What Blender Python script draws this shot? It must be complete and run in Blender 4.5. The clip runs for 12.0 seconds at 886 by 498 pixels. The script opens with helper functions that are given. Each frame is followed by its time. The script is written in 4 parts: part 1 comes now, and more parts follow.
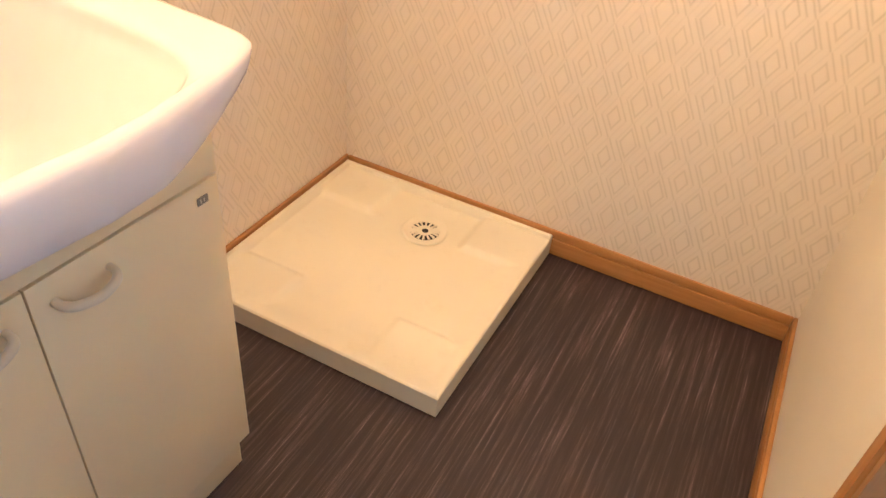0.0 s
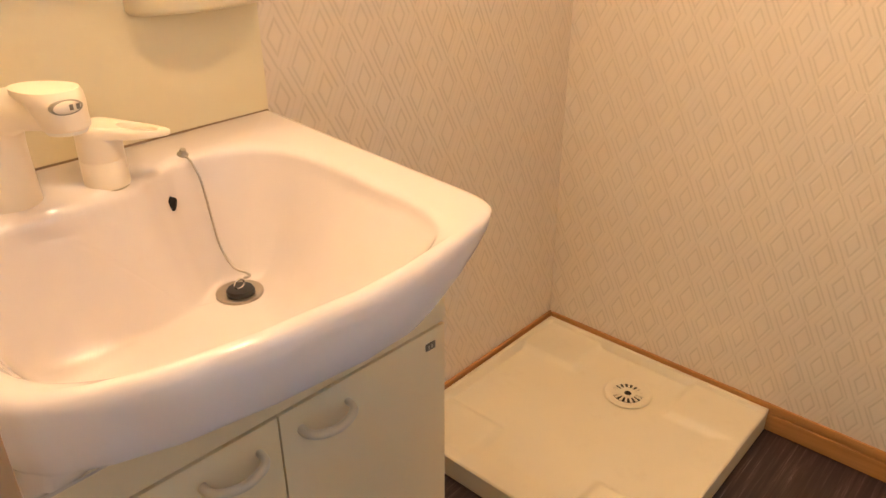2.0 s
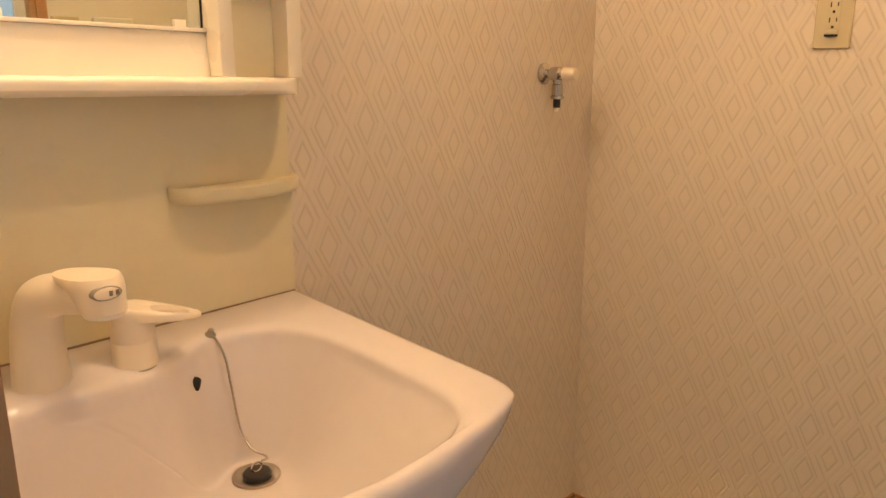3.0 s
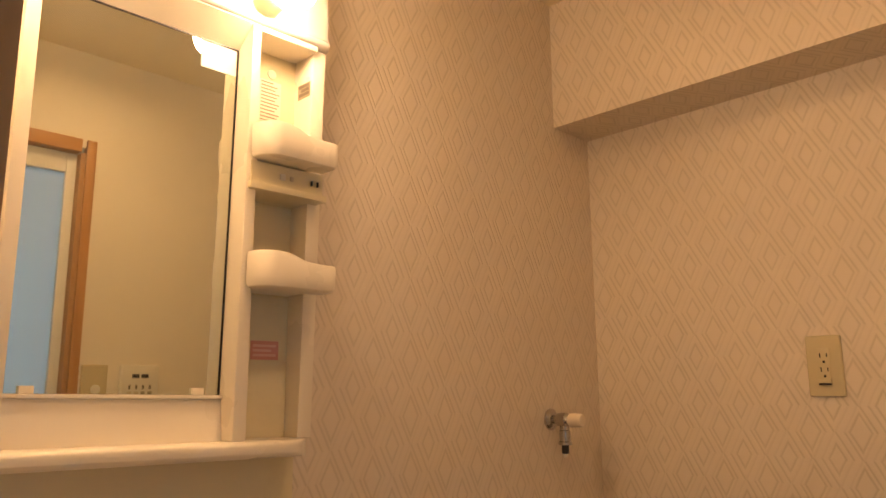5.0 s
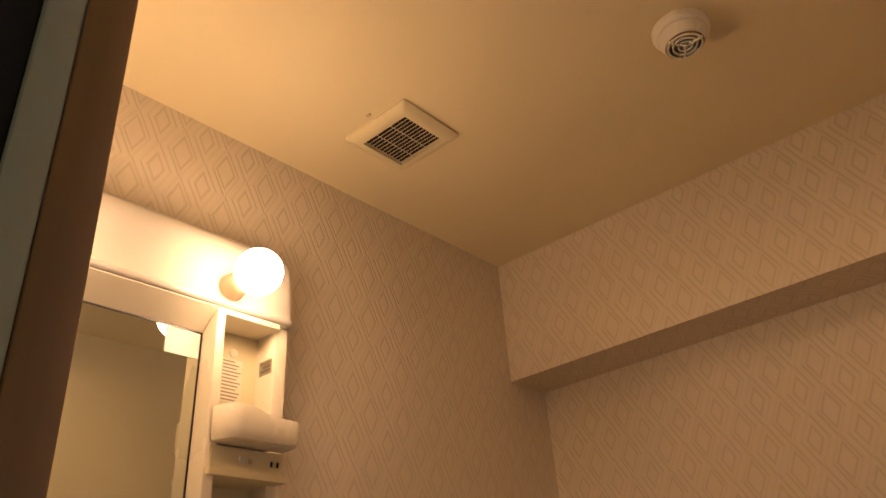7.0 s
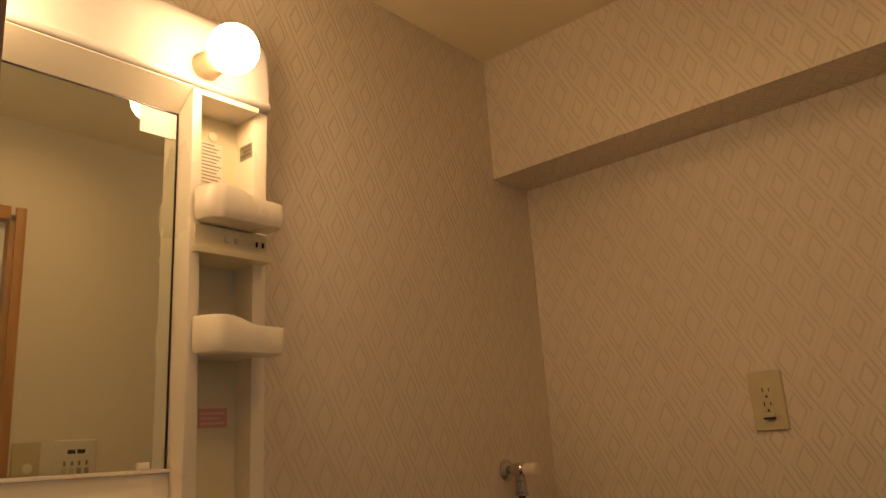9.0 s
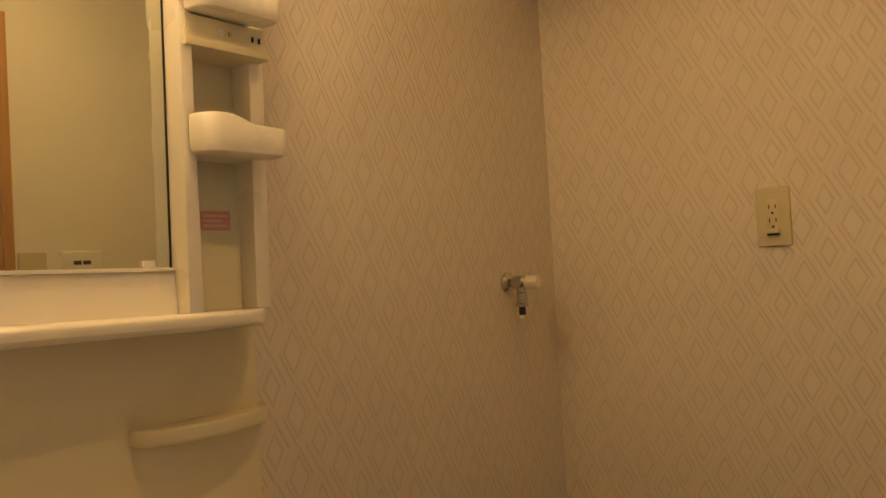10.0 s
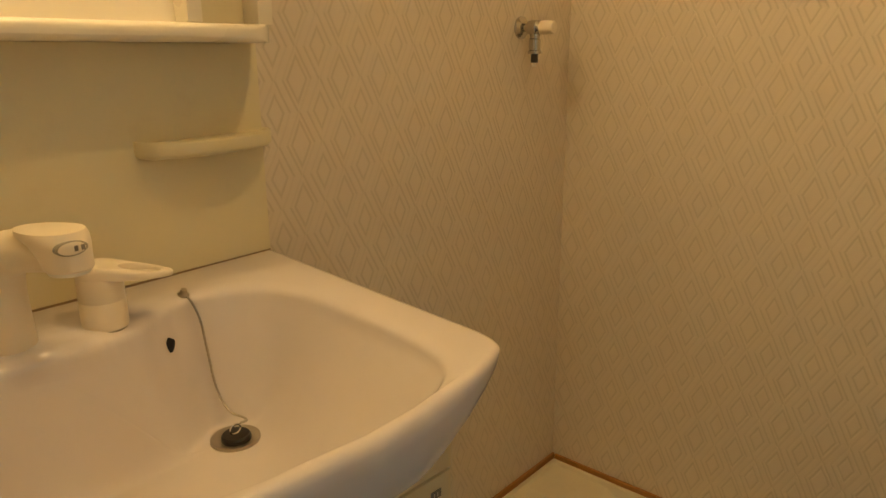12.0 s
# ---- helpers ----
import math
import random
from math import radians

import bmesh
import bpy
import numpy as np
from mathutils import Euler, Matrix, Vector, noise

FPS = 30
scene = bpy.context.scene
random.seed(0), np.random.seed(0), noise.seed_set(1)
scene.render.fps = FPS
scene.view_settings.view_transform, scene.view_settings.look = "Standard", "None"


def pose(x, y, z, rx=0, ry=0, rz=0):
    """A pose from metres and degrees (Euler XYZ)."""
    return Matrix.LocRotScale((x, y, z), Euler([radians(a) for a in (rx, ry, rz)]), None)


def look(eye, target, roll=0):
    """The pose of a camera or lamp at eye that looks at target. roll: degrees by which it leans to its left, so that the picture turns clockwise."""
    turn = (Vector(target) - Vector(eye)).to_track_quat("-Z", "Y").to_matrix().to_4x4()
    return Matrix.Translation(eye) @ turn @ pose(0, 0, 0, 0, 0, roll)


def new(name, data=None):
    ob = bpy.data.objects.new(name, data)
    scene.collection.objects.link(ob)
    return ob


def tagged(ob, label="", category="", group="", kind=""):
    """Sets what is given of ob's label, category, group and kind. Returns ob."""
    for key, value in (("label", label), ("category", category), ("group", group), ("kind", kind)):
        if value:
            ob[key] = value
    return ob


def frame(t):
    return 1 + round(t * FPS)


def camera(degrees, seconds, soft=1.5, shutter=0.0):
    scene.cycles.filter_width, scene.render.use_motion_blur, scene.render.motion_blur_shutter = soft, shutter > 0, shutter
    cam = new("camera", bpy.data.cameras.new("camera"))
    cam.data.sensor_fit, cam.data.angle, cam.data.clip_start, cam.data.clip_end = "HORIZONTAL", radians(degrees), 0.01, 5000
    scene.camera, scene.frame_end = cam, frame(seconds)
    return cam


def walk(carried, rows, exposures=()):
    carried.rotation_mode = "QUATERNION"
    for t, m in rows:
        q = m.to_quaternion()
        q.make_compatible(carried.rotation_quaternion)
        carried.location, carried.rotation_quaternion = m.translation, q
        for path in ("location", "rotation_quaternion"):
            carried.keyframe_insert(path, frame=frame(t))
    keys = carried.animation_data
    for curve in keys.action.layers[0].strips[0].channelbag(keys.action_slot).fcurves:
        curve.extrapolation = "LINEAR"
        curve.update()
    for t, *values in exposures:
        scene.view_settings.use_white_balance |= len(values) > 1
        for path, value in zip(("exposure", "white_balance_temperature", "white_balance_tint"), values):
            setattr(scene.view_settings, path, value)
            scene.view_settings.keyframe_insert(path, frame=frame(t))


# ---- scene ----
cam = camera(62.2, 12.0)
PATH = [
    (0, (-1.517, -1.009, 1.185), (-0.085, -0.37, -0.057), 6.1),
    (0.5, (-1.559, -1.014, 1.18), (-0.241, -0.169, -0.065), 1.8),
    (1, (-1.572, -1.007, 1.175), (-0.325, -0.069, -0.076), 0.7),
    (1.5, (-1.572, -0.992, 1.19), (-0.303, 0.076, 0.072), 0.5),
    (2, (-1.572, -0.993, 1.206), (-0.247, 0.198, 0.298), -0.1),
    (2.5, (-1.579, -0.998, 1.219), (-0.208, 0.277, 0.516), -0.3),
    (3, (-1.581, -0.992, 1.231), (-0.17, 0.34, 0.746), 0.0),
    (3.5, (-1.582, -0.991, 1.254), (-0.144, 0.377, 1.005), -0.1),
    (3.7, (-1.582, -0.988, 1.248), (-0.136, 0.387, 1.123), -0.2),
    (5.3, (-1.595, -1.027, 1.29), (-0.2, 0.321, 1.775), -1.5),
    (5.5, (-1.601, -1.019, 1.288), (-0.203, 0.293, 1.858), -2.7),
    (6, (-1.607, -1.026, 1.314), (-0.22, 0.213, 2.051), -3.4),
    (6.5, (-1.616, -1.043, 1.326), (-0.263, 0.12, 2.229), -4.1),
    (6.7, (-1.621, -1.042, 1.332), (-0.28, 0.09, 2.291), -4.6),
    (8.3, (-1.62, -1.063, 1.332), (-0.242, 0.073, 2.231), -3.8),
    (8.5, (-1.615, -1.05, 1.32), (-0.201, 0.115, 2.119), -3.9),
    (9, (-1.599, -1.019, 1.292), (-0.108, 0.217, 1.79), -4.0),
    (9.5, (-1.582, -0.987, 1.269), (-0.06, 0.285, 1.523), -3.6),
    (10, (-1.577, -0.979, 1.26), (-0.052, 0.314, 1.306), -3.2),
    (10.5, (-1.573, -0.971, 1.24), (-0.059, 0.329, 1.102), -2.3),
    (11, (-1.571, -0.966, 1.214), (-0.084, 0.335, 0.902), -1.7),
    (11.5, (-1.568, -0.967, 1.2), (-0.106, 0.317, 0.738), -0.7),
    (12, (-1.573, -0.968, 1.201), (-0.127, 0.294, 0.639), -0.3),
]
EXPOSURES = [
    (0.0, 2.57, 5350, 10), (0.5, 2.22, 5720, 12), (1.0, 2.21, 5750, 10), (1.5, 2.14, 5800, 10), (2.0, 2.0, 5850, 8), (2.5, 1.91, 5900, 8),
    (3.0, 1.42, 6100, 8), (3.5, 1.08, 6350, 8), (5.5, 0.38, 7000, 19), (6.0, 0.06, 7000, 20), (6.5, -0.13, 7050, 21), (8.5, -0.31, 7150, 15),
    (9.0, -0.22, 7200, 11), (9.5, 0.01, 7250, 3), (10.0, 0.31, 7280, 1), (10.5, 0.53, 7250, -4), (11.0, 0.74, 7150, -7), (12.0, 0.8, 7100, -9),
]
walk(cam, [(t, look(eye, target, roll)) for t, eye, target, roll in PATH],
     exposures=EXPOSURES)

# ---- world and light ----
world = bpy.data.worlds.new("world")
scene.world = world
world.use_nodes = True
wn = world.node_tree.nodes
sky = wn.new("ShaderNodeTexSky")
sky.sky_type, sky.sun_disc = 'NISHITA', False
sky.sun_elevation, sky.sun_rotation = radians(35), radians(150)
world.node_tree.links.new(sky.outputs[0], wn["Background"].inputs[0])
wn["Background"].inputs[1].default_value = 0.08


def window_light(name, m, sx, sy, watts, colour):
    d = bpy.data.lights.new(name, "AREA")
    d.shape, d.size, d.size_y, d.energy, d.color = "RECTANGLE", sx, sy, watts, colour
    o = new(name, d)
    o.matrix_world = m
    return o


BULB, DOWN = 54.0, 145.0
window_light("bathroom_window_daylight", look((-1.2, -2.56, 1.45), (-1.2, -1.3, 1.2)), 0.7, 0.8, 10.5, (0.74, 0.86, 1.0))
window_light("hall_window_daylight", look((-2.95, -1.1, 1.5), (-1.6, -1.0, 1.2)), 0.8, 0.9, 3.0, (0.88, 0.94, 0.86))


# ---- materials ----
class Net:
    """A small writer of node trees for one material."""

    def __init__(self, name):
        self.mat = bpy.data.materials.new(name)
        self.mat.use_nodes = True
        self.t = self.mat.node_tree
        self.bsdf = self.t.nodes["Principled BSDF"]

    def node(self, kind, **props):
        n = self.t.nodes.new(kind)
        for k, v in props.items():
            setattr(n, k, v)
        return n

    def link(self, a, b):
        self.t.links.new(a, b)

    def put(self, sock, v):
        if hasattr(v, "node"):
            self.link(v, sock)
        else:
            sock.default_value = v

    def m(self, op, a, b=0.0, c=0.0):
        n = self.node("ShaderNodeMath", operation=op)
        for s, v in zip(n.inputs, (a, b, c)):
            self.put(s, v)
        return n.outputs[0]

    def coords(self):
        return self.node("ShaderNodeTexCoord").outputs["Object"]

    def scaled(self, vec, sx, sy, sz):
        n = self.node("ShaderNodeMapping")
        self.link(vec, n.inputs["Vector"])
        n.inputs["Scale"].default_value = (sx, sy, sz)
        return n.outputs[0]

    def noise(self, vec, scale, detail=3.0, rough=0.5):
        n = self.node("ShaderNodeTexNoise")
        self.link(vec, n.inputs["Vector"])
        n.inputs["Scale"].default_value, n.inputs["Detail"].default_value, n.inputs["Roughness"].default_value = scale, detail, rough
        return n.outputs["Fac"]

    def ramp(self, fac, stops):
        n = self.node("ShaderNodeValToRGB")
        self.link(fac, n.inputs[0])
        el = n.color_ramp.elements
        while len(el) < len(stops):
            el.new(0.5)
        for e, (p, c) in zip(el, stops):
            e.position, e.color = p, (*c, 1) if len(c) == 3 else c
        return n.outputs[0]

    def mix(self, fac, a, b, mode="MIX"):
        n = self.node("ShaderNodeMix", data_type="RGBA", blend_type=mode)
        self.put(n.inputs["Factor"], fac)
        for i, v in ((6, a), (7, b)):
            self.put(n.inputs[i], (*v, 1) if isinstance(v, tuple) else v)
        return n.outputs[2]

    def bump(self, height, strength, distance):
        n = self.node("ShaderNodeBump")
        n.inputs["Strength"].default_value, n.inputs["Distance"].default_value = strength, distance
        self.link(height, n.inputs["Height"])
        self.link(n.outputs[0], self.bsdf.inputs["Normal"])

    def done(self, colour, rough, metal=0.0):
        self.put(self.bsdf.inputs["Base Color"], (*colour, 1) if isinstance(colour, tuple) else colour)
        self.put(self.bsdf.inputs["Roughness"], rough)
        self.bsdf.inputs["Metallic"].default_value = metal
        return self.mat


def plastic(name, colour, rough=0.35, vary=0.06, dirt=(0.6, 0.5, 0.35), dirty=0.10, relief=0.0):
    n = Net(name)
    v = n.coords()
    big, fine = n.noise(v, 5.0, 4.0), n.noise(v, 90.0, 2.0)
    dark = tuple(c * (1 - vary) for c in colour)
    c = n.mix(big, dark, colour)
    stain = n.m("MULTIPLY", n.m("SMOOTH_MIN", n.m("MAXIMUM", n.m("SUBTRACT", n.noise(v, 14.0, 6.0, 0.7), 0.56), 0.0), 0.2, 0.05), dirty * 6)
    c = n.mix(stain, c, tuple(a * b for a, b in zip(colour, dirt)))
    if relief:
        n.bump(fine, 0.4, relief)
    return n.done(c, n.m("ADD", rough - 0.05, n.m("MULTIPLY", big, 0.1)))


def wallpaper(name, axis, origin=(-1.184, 2.162), way=1.0):
    """Embossed paper: a trellis of tall diamonds, large and small in turn, between bands that cross."""
    n = Net(name)
    v = n.coords()
    s = n.node("ShaderNodeSeparateXYZ")
    n.link(v, s.inputs[0])
    wob = n.m("MULTIPLY", n.m("SUBTRACT", n.noise(v, 14.0, 2.0), 0.5), 0.004)
    px = n.m("ADD", n.m("MULTIPLY", n.m("SUBTRACT", s.outputs[axis], origin[0]), way), wob)
    pz = n.m("SUBTRACT", n.m("SUBTRACT", n.m("SUBTRACT", s.outputs[2], s.outputs[1 - axis]), origin[1]), wob)
    W, H, A, B = 0.0915, 0.103, 0.0195, 0.0370

    def cell(ox, oz):
        u, w = n.m("ADD", n.m("DIVIDE", px, W), ox), n.m("ADD", n.m("DIVIDE", pz, H), oz)
        dx = n.m("MULTIPLY", n.m("SUBTRACT", u, n.m("ROUND", u)), W / A)
        dz = n.m("MULTIPLY", n.m("SUBTRACT", w, n.m("ROUND", w)), H / B)
        return n.m("ADD", n.m("ABSOLUTE", dx), n.m("ABSOLUTE", dz)), n.m("GREATER_THAN", n.m("MULTIPLY", dx, dz), 0.0)

    def line(x, at, half):
        return n.m("MAXIMUM", n.m("SUBTRACT", 1.0, n.m("DIVIDE", n.m("ABSOLUTE", n.m("SUBTRACT", x, at)), half)), 0.0)
    de, falling_e = cell(0.0, 0.0)
    do, falling_o = cell(0.5, 0.5)
    big = n.m("LESS_THAN", de, do)
    d = n.m("MINIMUM", de, do)
    falling = n.m("ADD", n.m("MULTIPLY", falling_e, big), n.m("MULTIPLY", falling_o, n.m("SUBTRACT", 1.0, big)))
    ring = n.m("ADD", 0.78, n.m("MULTIPLY", big, 0.20))
    outer = n.m("MULTIPLY", line(d, 1.46, 0.19), n.m("ADD", 0.40, n.m("MULTIPLY", falling, 0.60)))
    g = n.m("MAXIMUM", line(d, ring, 0.20), outer)
    weave = n.noise(n.scaled(v, 1, 1, 0.35), 420.0, 2.0)
    patch = n.noise(v, 1.7, 3.0)
    h = n.m("SUBTRACT", n.m("MULTIPLY", weave, 0.25), n.m("MULTIPLY", g, 0.8))
    n.bump(h, 0.5, 0.0015)
    c = n.mix(patch, (0.70, 0.61, 0.495), (0.765, 0.675, 0.555))
    c = n.mix(n.m("MULTIPLY", g, n.m("ADD", 0.21, n.m("MULTIPLY", patch, 0.38))), c, (0.42, 0.36, 0.24))
    c = n.mix(n.m("MULTIPLY", weave, 0.12), c, (0.55, 0.48, 0.38))
    # a darker brown blotch, broken by noise, in the corner beside the tap
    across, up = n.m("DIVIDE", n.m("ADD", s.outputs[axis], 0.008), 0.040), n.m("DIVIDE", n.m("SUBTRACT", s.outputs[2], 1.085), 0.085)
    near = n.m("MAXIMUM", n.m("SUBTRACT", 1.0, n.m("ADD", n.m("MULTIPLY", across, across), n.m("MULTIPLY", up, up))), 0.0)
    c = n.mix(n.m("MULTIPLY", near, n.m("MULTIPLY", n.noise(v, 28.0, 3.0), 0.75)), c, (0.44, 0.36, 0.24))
    return n.done(c, 0.62)


def painted(name, lo, hi, rough=0.75, relief=0.0006):
    n = Net(name)
    v = n.coords()
    c = n.mix(n.noise(v, 3.0, 4.0), lo, hi)
    n.bump(n.noise(v, 160.0, 3.0), 0.3, relief)
    return n.done(c, rough)


def wood(name, lo, hi, axis, rough=0.4):
    n = Net(name)
    v = n.coords()
    sc = [60.0, 60.0, 60.0]
    sc[axis] = 3.0
    g = n.noise(n.scaled(v, *sc), 1.0, 5.0, 0.6)
    c = n.ramp(g, [(0.3, lo), (0.7, hi)])
    n.bump(g, 0.15, 0.0006)
    return n.done(c, rough)


def vinyl_floor():
    n = Net("floor_vinyl")
    v = n.coords()
    fine = n.noise(n.scaled(v, 3.0, 96.0, 1.0), 1.0, 6.0, 0.74)
    mid = n.noise(n.scaled(v, 1.6, 42.0, 1.0), 1.0, 4.0, 0.6)
    c = n.ramp(fine, [(0.37, (0.010, 0.0045, 0.007)), (0.50, (0.028, 0.0145, 0.018)), (0.59, (0.080, 0.051, 0.053)), (0.67, (0.25, 0.185, 0.17))])
    c = n.mix(n.m("MULTIPLY", mid, 0.55), c, (0.040, 0.025, 0.022))
    info = n.node("ShaderNodeObjectInfo")
    c = n.mix(n.m("MULTIPLY", info.outputs["Random"], 0.18), c, (0.035, 0.022, 0.019))
    n.bump(fine, 0.25, 0.0008)
    return n.done(c, n.m("ADD", 0.50, n.m("MULTIPLY", mid, 0.15)))


def simple(name, colour, rough, metal=0.0):
    n = Net(name)
    v = n.coords()
    c = n.mix(n.noise(v, 40.0, 3.0), tuple(x * 0.88 for x in colour), colour)
    return n.done(c, rough, metal)


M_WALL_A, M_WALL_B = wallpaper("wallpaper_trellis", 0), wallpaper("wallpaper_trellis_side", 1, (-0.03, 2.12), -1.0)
M_WALL_C = painted("wallpaper_plain", (0.71, 0.65, 0.54), (0.77, 0.71, 0.60), 0.7, 0.0014)
M_CEIL = painted("ceiling_paper", (0.78, 0.67, 0.44), (0.83, 0.72, 0.49), 0.85, 0.001)
M_FLOOR = vinyl_floor()
M_TRIM_X, M_TRIM_Y, M_TRIM_Z = (wood("oak_trim_" + "xyz"[i], (0.36, 0.165, 0.045), (0.50, 0.245, 0.075), i) for i in range(3))
M_JAMB = wood("dark_jamb_wood", (0.33, 0.165, 0.055), (0.43, 0.22, 0.078), 2, 0.5)
M_CREAM = plastic("cream_moulded_plastic", (0.84, 0.77, 0.63), 0.28, 0.05, dirty=0.06)
M_HEAD = plastic("glossy_lamp_panel", (0.60, 0.57, 0.53), 0.15, 0.04, dirty=0.05)
M_PANEL = plastic("pale_back_panel", (0.74, 0.66, 0.44), 0.38, 0.05)
M_CERAMIC = plastic("glazed_ceramic", (0.665, 0.605, 0.58), 0.11, 0.03, dirty=0.05)
M_PAN = plastic("pan_plastic", (0.76, 0.69, 0.53), 0.34, 0.05, dirty=0.14, relief=0.0003)
M_DOOR = plastic("cabinet_laminate", (0.75, 0.62, 0.385), 0.42, 0.03, dirty=0.04)
M_SOCKET = plastic("tan_lamp_holder", (0.42, 0.31, 0.20), 0.4, 0.04)
M_HANDLE = plastic("handle_plastic", (0.62, 0.54, 0.41), 0.35, 0.04)
M_TAPS = plastic("tap_plastic", (0.80, 0.70, 0.55), 0.30, 0.03, dirty=0.04)
M_PLATE = plastic("yellowed_switch_plastic", (0.60, 0.52, 0.33), 0.22, 0.05)
M_WHITEP = plastic("white_plastic", (0.78, 0.75, 0.66), 0.4, 0.04)
M_CHROME = simple("chrome", (0.74, 0.72, 0.68), 0.24, 1.0)
M_TAPMETAL = simple("worn_tap_chrome", (0.56, 0.54, 0.52), 0.20, 1.0)
M_STEEL = simple("dull_steel", (0.42, 0.38, 0.32), 0.35, 1.0)
M_RUBBER = simple("black_rubber", (0.012, 0.010, 0.010), 0.35)
M_DARK = simple("dark_opening", (0.012, 0.010, 0.009), 0.8)
M_GAP = simple("sealant_brown", (0.30, 0.21, 0.12), 0.7)
M_RED = simple("faded_red_print", (0.70, 0.33, 0.28), 0.6)
M_PINK = simple("faded_pink_print", (0.80, 0.52, 0.46), 0.6)
M_INK = simple("grey_print", (0.20, 0.17, 0.13), 0.6)
M_MATT_WHITE = simple("matt_white", (0.87, 0.85, 0.81), 0.6)
M_GREY = simple("silver_label", (0.34, 0.30, 0.22), 0.5)
M_ALU = simple("door_frame_aluminium", (0.74, 0.74, 0.72), 0.4)
M_GREEN = painted("hall_wall_paper", (0.48, 0.47, 0.30), (0.54, 0.53, 0.34))


def mirror_material():
    n = Net("mirror_glass")
    v = n.coords()
    # a thin film of dust and dried splashes
    film = n.m("ADD", 0.035, n.m("MULTIPLY", n.noise(v, 9.0, 4.0, 0.6), 0.05))
    n.done((0.66, 0.68, 0.59), 0.015, 1.0)
    n.link(n.m("SUBTRACT", 1.0, film), n.bsdf.inputs["Metallic"])
    return n.mat


def frosted_material():
    n = Net("frosted_pane")
    t = n.node("ShaderNodeBsdfTranslucent")
    t.inputs[0].default_value = (0.62, 0.73, 0.84, 1)
    g = n.node("ShaderNodeMixShader")
    g.inputs[0].default_value = 0.8
    n.done((0.75, 0.80, 0.84), 0.35)
    n.link(n.bsdf.outputs[0], g.inputs[1])
    n.link(t.outputs[0], g.inputs[2])
    n.link(g.outputs[0], n.t.nodes["Material Output"].inputs[0])
    return n.mat


def glow_material(name, strength, colour=(1.0, 0.61, 0.30)):
    n = Net(name)
    n.bsdf.inputs["Emission Color"].default_value = (*colour, 1)
    n.bsdf.inputs["Emission Strength"].default_value = strength
    return n.done((0.9, 0.85, 0.75), 0.3)


M_MIRROR, M_FROST, M_GLOW, M_DOWN = mirror_material(), frosted_material(), glow_material("lit_bulb_glass", BULB, (1.0, 0.67, 0.38)), glow_material("lit_lamp_glass", DOWN)


# ---- mesh helpers ----
def mesh_of(name, bm, mat, smooth=True):
    bmesh.ops.recalc_face_normals(bm, faces=bm.faces)
    me = bpy.data.meshes.new(name)
    bm.to_mesh(me)
    bm.free()
    me.materials.append(mat)
    if smooth:
        me.set_sharp_from_angle(angle=radians(38))
        for f in me.polygons:
            f.use_smooth = True
    return me


def part(name, bm, mat, parent, label="", smooth=True):
    """One mesh object under a thing or a part, in the world's coordinates."""
    o = new(name, mesh_of(name, bm, mat, smooth))
    o.parent = parent
    o.matrix_parent_inverse = parent.matrix_world.inverted() if parent.type == "EMPTY" else Matrix()
    if label:
        o["label"] = label
    return o


def thing(name, label, category, at, group="", kind=""):
    o = new(name)
    o.empty_display_size = 0.05
    o.location = at
    o.matrix_world = Matrix.Translation(at)
    return tagged(o, label, category, group, kind)


def solid(name, bm, mat, label, category="", kind="structure", smooth=False):
    return tagged(new(name, mesh_of(name, bm, mat, smooth)), label, category, kind=kind)


def box(x0, x1, y0, y1, z0, z1, bevel=0.0, seg=2, bm=None):
    b = bmesh.new()
    bmesh.ops.create_cube(b, size=1.0, matrix=Matrix.Translation(((x0 + x1) / 2, (y0 + y1) / 2, (z0 + z1) / 2)) @ Matrix.Diagonal((abs(x1 - x0), abs(y1 - y0), abs(z1 - z0), 1)))
    if bevel:
        bmesh.ops.bevel(b, geom=b.edges[:], offset=bevel, segments=seg, profile=0.6, affect="EDGES")
    if bm is None:
        return b
    return joined(bm, b)


def joined(bm, other):
    me = bpy.data.meshes.new("tmp")
    other.to_mesh(me)
    other.free()
    bm.from_mesh(me)
    bpy.data.meshes.remove(me)
    return bm


def loft(rings, cap_start=True, cap_end=True, bm=None):
    b = bm or bmesh.new()
    vs = [[b.verts.new(p) for p in r] for r in rings]
    k = len(vs[0])
    for r0, r1 in zip(vs, vs[1:]):
        for i in range(k):
            b.faces.new((r0[i], r0[(i + 1) % k], r1[(i + 1) % k], r1[i]))
    if cap_start:
        b.faces.new(vs[0][::-1])
    if cap_end:
        b.faces.new(vs[-1])
    return b


def turned(profile, m, n=32):
    """A body of revolution about local z from (radius, height) pairs, at the pose m."""
    rings = [[m @ Vector((r * math.cos(2 * math.pi * i / n), r * math.sin(2 * math.pi * i / n), h)) for i in range(n)] for r, h in profile]
    return loft(rings)


def tube(pts, radii, n=14, flat=1.0):
    """A round or flattened bar along a line of points."""
    pts = [Vector(p) for p in pts]
    if not hasattr(radii, "__len__"):
        radii = [radii] * len(pts)
    rings, side = [], None
    for i, p in enumerate(pts):
        d = (pts[min(i + 1, len(pts) - 1)] - pts[max(i - 1, 0)]).normalized()
        if side is None:
            side = d.orthogonal().normalized()
        side = (side - d * side.dot(d)).normalized()
        up = d.cross(side)
        rings.append([p + (side * math.cos(a) + up * math.sin(a) * flat) * radii[i] for a in (2 * math.pi * j / n for j in range(n))])
    return loft(rings)


